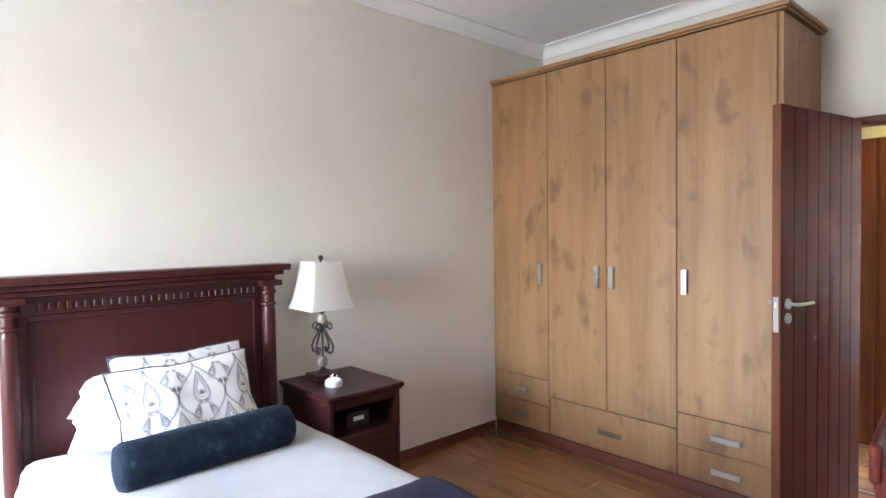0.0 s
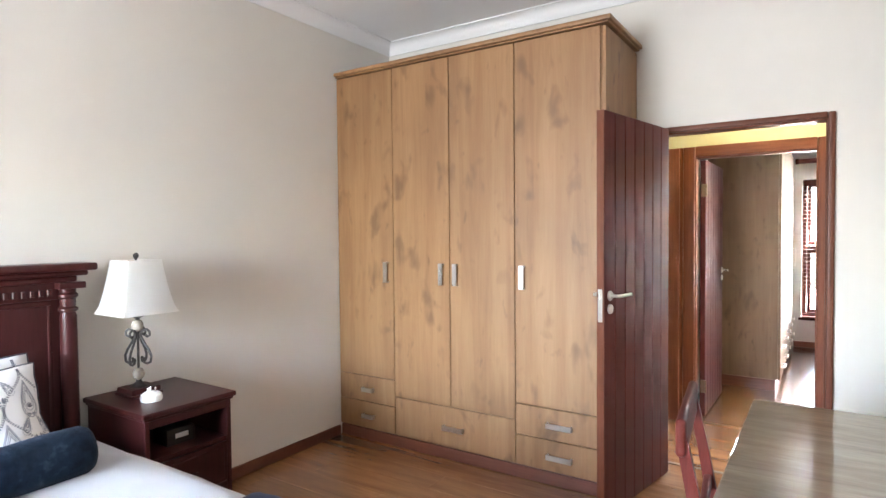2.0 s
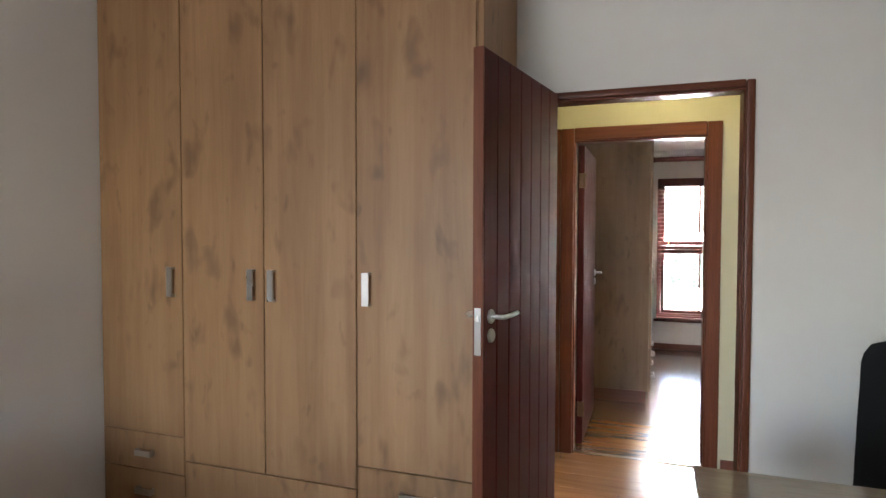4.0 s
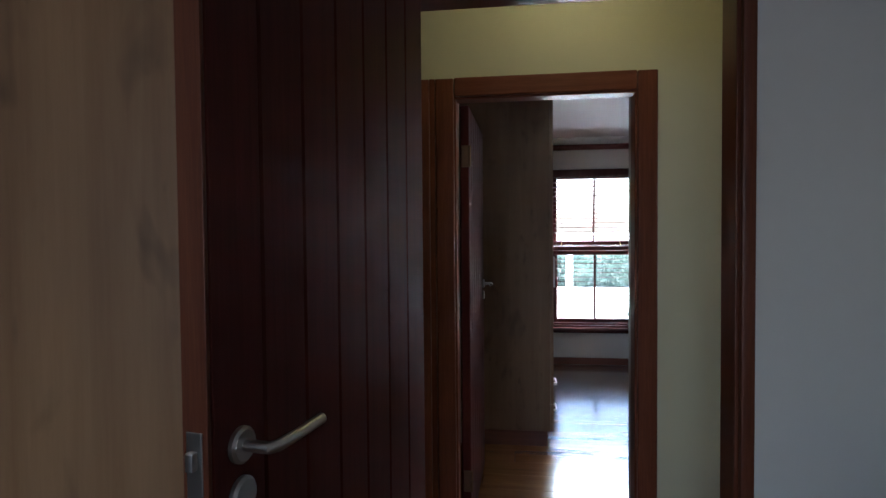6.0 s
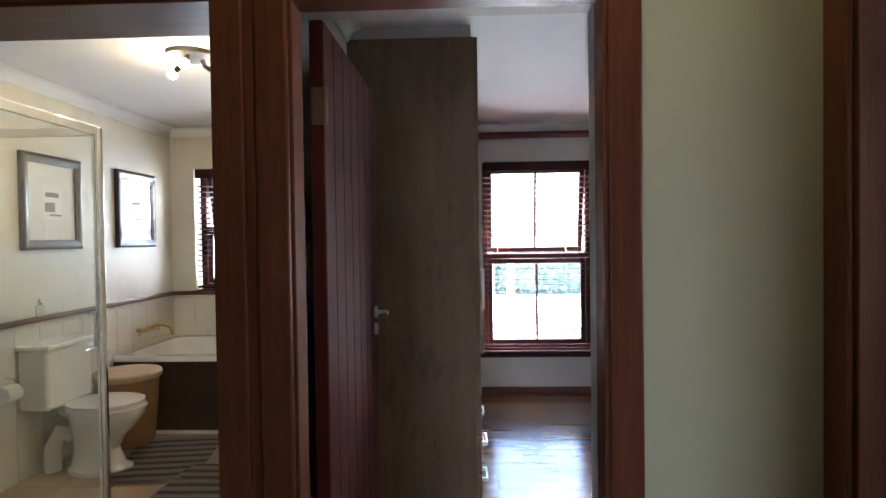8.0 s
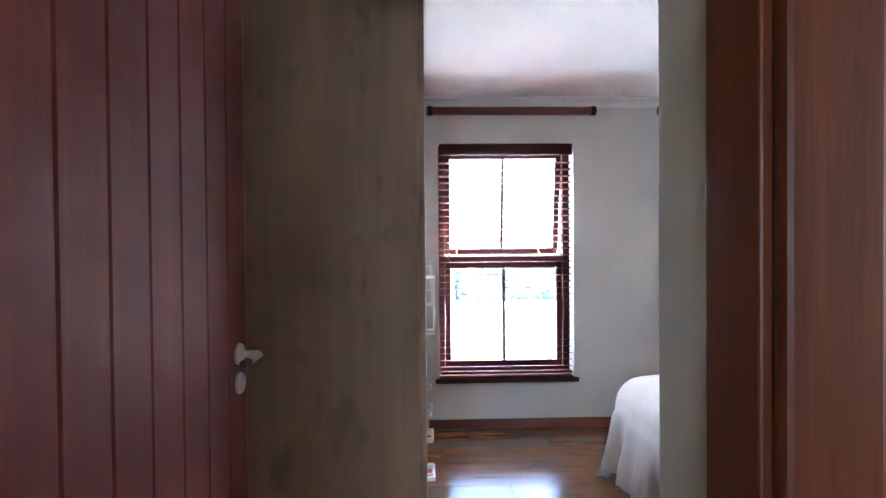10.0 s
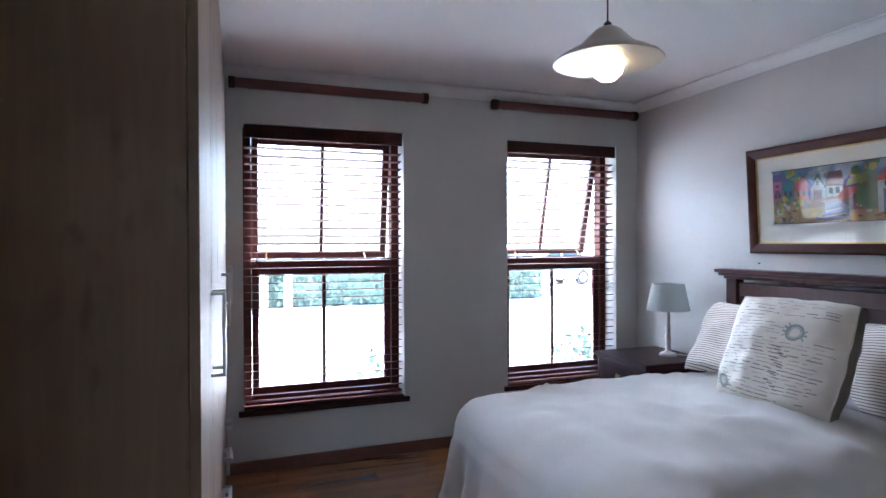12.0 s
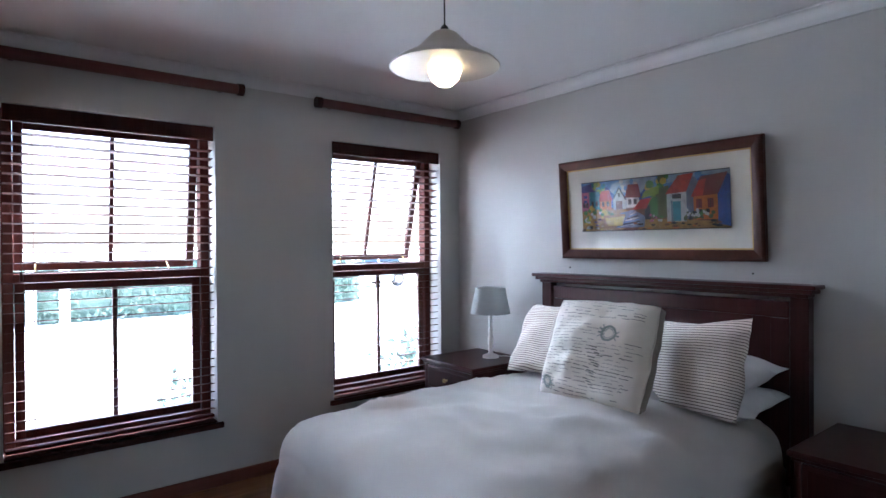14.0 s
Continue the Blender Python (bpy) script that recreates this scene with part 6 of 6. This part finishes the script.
SX, SY = -1.25, 5.98
sh_ = thing("shower_cubicle", (SX, SY, 0), "chrome framed glass shower cubicle in the bathroom corner", "shower")
part("tray", boxes((BXL + 0.002 - SX, 0.03, W2 + 0.002 - SY, 0.03, 0.0, 0.085), bevel=0.012, segs=3), CERAMIC, sh_, "white shower tray")
part("corner_post", boxes((-0.018, 0.018, -0.018, 0.018, 0.086, 1.95), bevel=0.006), CHROME, sh_)
part("rail", boxes((-0.016, 0.016, W2 + 0.004 - SY, -0.019, 1.91, 1.95), bevel=0.004), CHROME, sh_)
part("rail", boxes((BXL + 0.013 - SX, -0.019, -0.016, 0.016, 1.91, 1.95), bevel=0.004), CHROME, sh_)
part("rail", boxes((-0.014, 0.014, W2 + 0.004 - SY, -0.019, 0.086, 0.11), bevel=0.004), CHROME, sh_)
part("rail", boxes((BXL + 0.013 - SX, -0.019, -0.014, 0.014, 0.086, 0.11), bevel=0.004), CHROME, sh_)
for nm, b in (("glass_panel", (-0.003, 0.003, W2 + 0.01 - SY, -0.019, 0.11, 1.91)), ("glass_panel", (BXL + 0.014 - SX, -0.019, -0.003, 0.003, 0.11, 1.91))):
    g = part(nm, boxes(b), SHOWER_GLASS, sh_)
    g.visible_shadow = False
part("door_pull", tube(bmesh.new(), [(0.004, -0.10, 0.95), (0.035, -0.10, 0.95), (0.035, -0.10, 1.10), (0.004, -0.10, 1.10)], 0.006, 8), CHROME, sh_)

sp = thing("spot_cluster", (-1.03, 6.47, CB), "round dark ceiling fitting with three lit spot bulbs", "ceiling light")
part("plate", lathe(bmesh.new(), [(0.0, -0.03), (0.10, -0.03), (0.125, -0.022), (0.13, -0.001)], 32), IRON, sp)
for a in (0.6, 2.8, 4.9):
    c, s = math.cos(a), math.sin(a)
    ar = part("spot_arm", tube(bmesh.new(), [(0.06 * c, 0.06 * s, -0.03), (0.07 * c, 0.07 * s, -0.06), (0.115 * c, 0.115 * s, -0.085)], 0.014, 10), IRON, sp)
    bm = bmesh.new()
    bmesh.ops.create_uvsphere(bm, u_segments=16, v_segments=10, radius=0.026)
    bmesh.ops.translate(bm, vec=(0.135 * c, 0.135 * s, -0.098), verts=bm.verts)
    part("bulb", bm, SPOT_BULB, ar, "lit spot bulb", 80)


def rug_mat():
    m, t, b = node_mat("striped_cotton_rug")
    v = coords(t, (1, 1, 1), False)
    w = t.nodes.new("ShaderNodeTexWave")
    w.bands_direction = "Y"
    w.inputs["Scale"].default_value = 3.2
    w.inputs["Distortion"].default_value = 0.6
    n = add(t, "ShaderNodeTexNoise", Scale=220.0)
    t.links.new(v, w.inputs["Vector"]), t.links.new(v, n.inputs["Vector"])
    t.links.new(ramp(t, w.outputs["Fac"], [(0.15, (0.09, 0.075, 0.075)), (0.4, (0.20, 0.17, 0.16)), (0.75, (0.32, 0.27, 0.24))]), b.inputs["Base Color"])
    b.inputs["Roughness"].default_value = 0.95
    bump(t, b, n.outputs["Fac"], 0.8, 0.004)
    return m


RUG = rug_mat()
for x, y, rz, w, l in ((-1.50, 7.02, 8, 0.55, 0.75), (-0.98, 6.40, 0, 0.62, 1.0)):
    bm = bmesh.new()
    g = [[bm.verts.new((w * (i / 10 - 0.5), l * (j / 14 - 0.5), 0.006 + 0.004 * noise.noise(Vector((i * 0.6, j * 0.6, x))))) for j in range(15)] for i in range(11)]
    for i in range(10):
        for j in range(14):
            bm.faces.new((g[i][j], g[i + 1][j], g[i + 1][j + 1], g[i][j + 1]))
    bmesh.ops.solidify(bm, geom=bm.faces[:], thickness=0.008)
    solid("bath_mat", bm, RUG, "grey brown striped cotton mat on the tiles", "mat", smooth=60, m=pose(x, y, 0.009, 0, 0, rz))


# ---- outside ----
PAVING = paint("pale_concrete_paving", (0.60, 0.58, 0.54), 0.85, 0.08, 60, 0.3, large=0.6)
LEAFM = paint("hedge_leaf", (0.09, 0.14, 0.105), 0.5, 0.35, 30, 0.1, large=3.0, shift=True)
solid("ground", boxes((-400, 400, YO + 0.001, 900, -0.4, -0.31)), PAVING, "pale paved yard reaching away from the house", "ground", "structure", None)


def leaf_cloud(rnd, n, inside, size):
    bm = bmesh.new()
    while n:
        p = inside(rnd)
        if p is None:
            continue
        n -= 1
        a = Euler((rnd.random() * 6.3, rnd.random() * 6.3, rnd.random() * 6.3)).to_matrix()
        s = size * (0.6 + 0.8 * rnd.random())
        q = [a @ Vector(c) * s + Vector(p) for c in ((-0.5, 0, 0), (0, -0.28, 0.05), (0.6, 0, 0), (0, 0.28, 0.05))]
        bm.faces.new([bm.verts.new(v) for v in q])
    return bm


def hedge_in(rnd):
    x, y, z = rnd.uniform(-6, 9.5), rnd.uniform(20.3, 21.6), rnd.uniform(-0.3, 1.2)
    top = 1.02 + 0.16 * noise.noise(Vector((x * 0.8, y, 0)))
    return (x, y, z) if z < top else None


rnd = random.Random(2)
hg = tagged(new("hedge"), "clipped green hedge across the yard", "hedge", kind="stuff")
part("leaves", leaf_cloud(rnd, 16000, hedge_in, 0.16), LEAFM, hg, smooth=None)
part("core", boxes((-6, 9.4, 20.6, 21.4, -0.32, 0.85)), LEAFM, hg)
for px in (1.17, 1.75):
    po = thing("gate_post", (px, 19.7, -0.31), "white painted gate post in the yard", "post")
    part("shaft", boxes((-0.09, 0.09, -0.09, 0.09, 0, 1.5), bevel=0.01), WHITE_PAINT, po)
    part("cap", boxes((-0.12, 0.12, -0.12, 0.12, 1.5, 1.56), bevel=0.01), WHITE_PAINT, po)


def shrub(x, y, r, h, n, seed):
    rr = random.Random(seed)
    root = thing("shrub", (x, y, -0.31), "leafy green shrub outside the window", "shrub")
    stems = bmesh.new()
    tips = []
    for k in range(9):
        a, q = rr.random() * 6.3, r * (0.3 + 0.6 * rr.random())
        tip = (q * math.cos(a), q * math.sin(a), h * (0.5 + 0.5 * rr.random()))
        tips.append(tip)
        tube(stems, [(0.02 * math.cos(a), 0.02 * math.sin(a), 0), (tip[0] * 0.4, tip[1] * 0.4, tip[2] * 0.6), tip], [0.012, 0.008, 0.004], 6)
    part("stems", stems, WICKER, root)
    def inside(g):
        t = g.choice(tips)
        d = g.random() ** 0.5
        return (t[0] * d + g.gauss(0, 0.09), t[1] * d + g.gauss(0, 0.09), max(0.05, t[2] * d + g.gauss(0, 0.07)))
    part("foliage", leaf_cloud(rr, n, inside, 0.075), LEAFM, root, smooth=None)


CAR_PAINT = paint("white_car_paint", (0.72, 0.73, 0.75), 0.25, 0.02, 40, 0.0, coat=0.6)
CAR_GLASS = paint("dark_car_glass", (0.03, 0.045, 0.06), 0.08, 0.05, 30, 0.0)
TYRE = paint("black_tyre_rubber", (0.02, 0.02, 0.022), 0.8, 0.2, 80, 0.3)


def car():
    """A parked hatchback seen from its side, nose towards local -x."""
    r = thing("car", (12.4, 25.6, -0.31), "white hatchback parked across the yard", "car", rz=4)

    def loft(profile, half, inset):
        bm = bmesh.new()
        rows = [[bm.verts.new((x, s * (half - inset * max(0, z - 0.85)), z)) for x, z in profile] for s in (-1, 1)]
        for i in range(len(profile)):
            j = (i + 1) % len(profile)
            bm.faces.new((rows[0][i], rows[0][j], rows[1][j], rows[1][i]))
        bm.faces.new(rows[0]), bm.faces.new(rows[1])
        return soften(bm, 0.03, 2)

    part("body", loft([(-1.95, 0.28), (1.9, 0.28), (1.98, 0.55), (1.93, 0.95), (1.45, 1.0), (-0.9, 0.98), (-1.75, 0.82), (-2.0, 0.6)], 0.84, 0.1), CAR_PAINT, r)
    part("cabin", loft([(-0.95, 0.96), (1.75, 0.98), (1.35, 1.42), (0.2, 1.48), (-0.25, 1.42)], 0.80, 0.28), CAR_PAINT, r)
    for s in (-1, 1):
        for x0, x1, t0, t1 in ((-0.68, 0.28, -0.17, 0.28), (0.36, 1.42, 0.36, 1.18)):
            bm = bmesh.new()
            f = [bm.verts.new((x, s * (0.806 - 0.28 * max(0, z - 0.85)), z)) for x, z in ((x0, 1.03), (x1, 1.03), (t1, 1.36), (t0, 1.36))]
            bm.faces.new(f)
            bmesh.ops.solidify(bm, geom=bm.faces[:], thickness=0.012)
            part("side_window", bm, CAR_GLASS, r, "dark side window")
        for x in (-1.25, 1.25):
            for nm, mt, rad, wd in (("wheel", TYRE, 0.31, 0.10), ("rim", STEEL, 0.19, 0.11)):
                c = lathe(bmesh.new(), [(0.0, -wd), (rad - 0.03, -wd), (rad, -wd + 0.03), (rad, wd - 0.03), (rad - 0.03, wd), (0.0, wd)], 24)
                bmesh.ops.transform(c, matrix=Matrix.Translation((x, s * 0.76, 0.31)) @ Matrix.Rotation(math.pi / 2, 4, "X"), verts=c.verts)
                wheel = part(nm, c, mt, r if nm == "wheel" else wheel)
        part("tail_light", boxes((1.90, 1.985, s * 0.66 - 0.13, s * 0.66 + 0.13, 0.72, 0.88), bevel=0.02), POLE, r, "red tail light")
        part("headlight", boxes((-1.97, -1.80, s * 0.62 - 0.15, s * 0.62 + 0.15, 0.62, 0.76), bevel=0.03), WHITE_PAINT, r, "pale headlight")
    part("bumper", boxes((-2.05, -1.9, -0.8, 0.8, 0.30, 0.50), bevel=0.04), CAR_PAINT, r)
    part("bumper", boxes((1.9, 2.04, -0.8, 0.8, 0.32, 0.54), bevel=0.04), CAR_PAINT, r)


car()
shrub(1.78, 9.75, 0.26, 0.72, 380, 5)
shrub(3.80, 9.85, 0.36, 0.95, 460, 6)


# ---- floor planks and tiles ----
rnd = random.Random(12)
floor_ob = bpy.data.objects["floor"]
cache = {}


def plank(x0, x1, y0, y1):
    key = (round(x1 - x0, 3), round(y1 - y0, 3))
    if key not in cache:
        l, w = key
        cache[key] = mesh_of("plank", boxes((-l / 2 + 0.0006, l / 2 - 0.0006, -w / 2 + 0.0006, w / 2 - 0.0006, -0.008, 0.0), bevel=0.001, segs=1), PLANK)
    o = new("plank", cache[key])
    o.parent = floor_ob
    o.location = ((x0 + x1) / 2, (y0 + y1) / 2, 0.0)


def lay(xa, xb, ya, yb, w=0.193, l=1.29):
    y, row = ya, 0
    while y < yb - 0.005:
        y1 = min(y + w, yb)
        x = xa - (row * 0.43 % 1.0) * l
        while x < xb:
            a, b = max(x, xa), min(x + l, xb)
            if b - a > 0.03:
                plank(a, b, y, y1)
            x += l
        y, row = y1, row + 1


lay(X1, R1X, R1Y, Y1)
lay(D1[0], D1[1], Y1, H0)
lay(HXL, HXR + 0.1, H0, H1)
lay(D2[0], D2[1], H1, W2)
lay(X2L, X2R, W2, YW)
solid("threshold_strip", boxes((D1[0] + 0.03, D1[1] - 0.03, H0 - 0.02, H0 + 0.012, 0.0005, 0.006), bevel=0.002), BRASS_DARK, "slim bronze threshold strip in the doorway", "threshold", "structure")
solid("threshold_strip_second", boxes((D2[0] + 0.03, D2[1] - 0.03, H1 + 0.01, H1 + 0.042, 0.0005, 0.006), bevel=0.002), BRASS_DARK, "slim bronze threshold strip in the doorway", "threshold", "structure")

TILE = paint("tan_floor_tile", (0.44, 0.31, 0.20), 0.32, 0.12, 30, 0.08, large=2.5, shift=True)
WTILE = paint("cream_wall_tile", (0.74, 0.70, 0.63), 0.18, 0.02, 30, 0.02, shift=True)
bf = solid("floor_bathroom", boxes((BXL - 0.1, -0.16, 4.93, YO, -0.2, -0.006)), PAPER, "pale grout bed of the bathroom floor", "floor", "structure", None)
tm = mesh_of("tile", boxes((-0.148, 0.148, -0.148, 0.148, -0.006, 0.0), bevel=0.0015, segs=1), TILE)
i = 0
x = BXL + 0.15
while x < BXR + 0.1:
    y = 4.95
    while y < 7.6:
        o = new("tile", tm)
        o.parent = bf
        o.location = (min(x, BXR - 0.152), y, 0)
        y += 0.30
    x += 0.30
wt = mesh_of("wall_tile", boxes((-0.098, 0.098, -0.148, 0.148, 0.0, 0.008), bevel=0.001, segs=1), WTILE)
wl, wb = bpy.data.objects["wall_bathroom_left"], bpy.data.objects["wall_bathroom_window"]
mx = Matrix(((0, 0, 1, 0), (1, 0, 0, 0), (0, 1, 0, 0), (0, 0, 0, 1)))
my = Matrix(((1, 0, 0, 0), (0, 0, -1, 0), (0, 1, 0, 0), (0, 0, 0, 1)))
for k in range(3):
    z = 0.152 + 0.30 * k
    for j in range(17):
        o = new("tile", wt)
        o.parent = wl
        o.matrix_basis = Matrix.Translation((BXL + 0.001, W2 + 0.11 + 0.20 * j, z)) @ mx
    for j in range(10):
        o = new("tile", wt)
        o.parent = wb
        o.matrix_basis = Matrix.Translation((BXL + 0.11 + 0.20 * j, YW - 0.001, z)) @ my
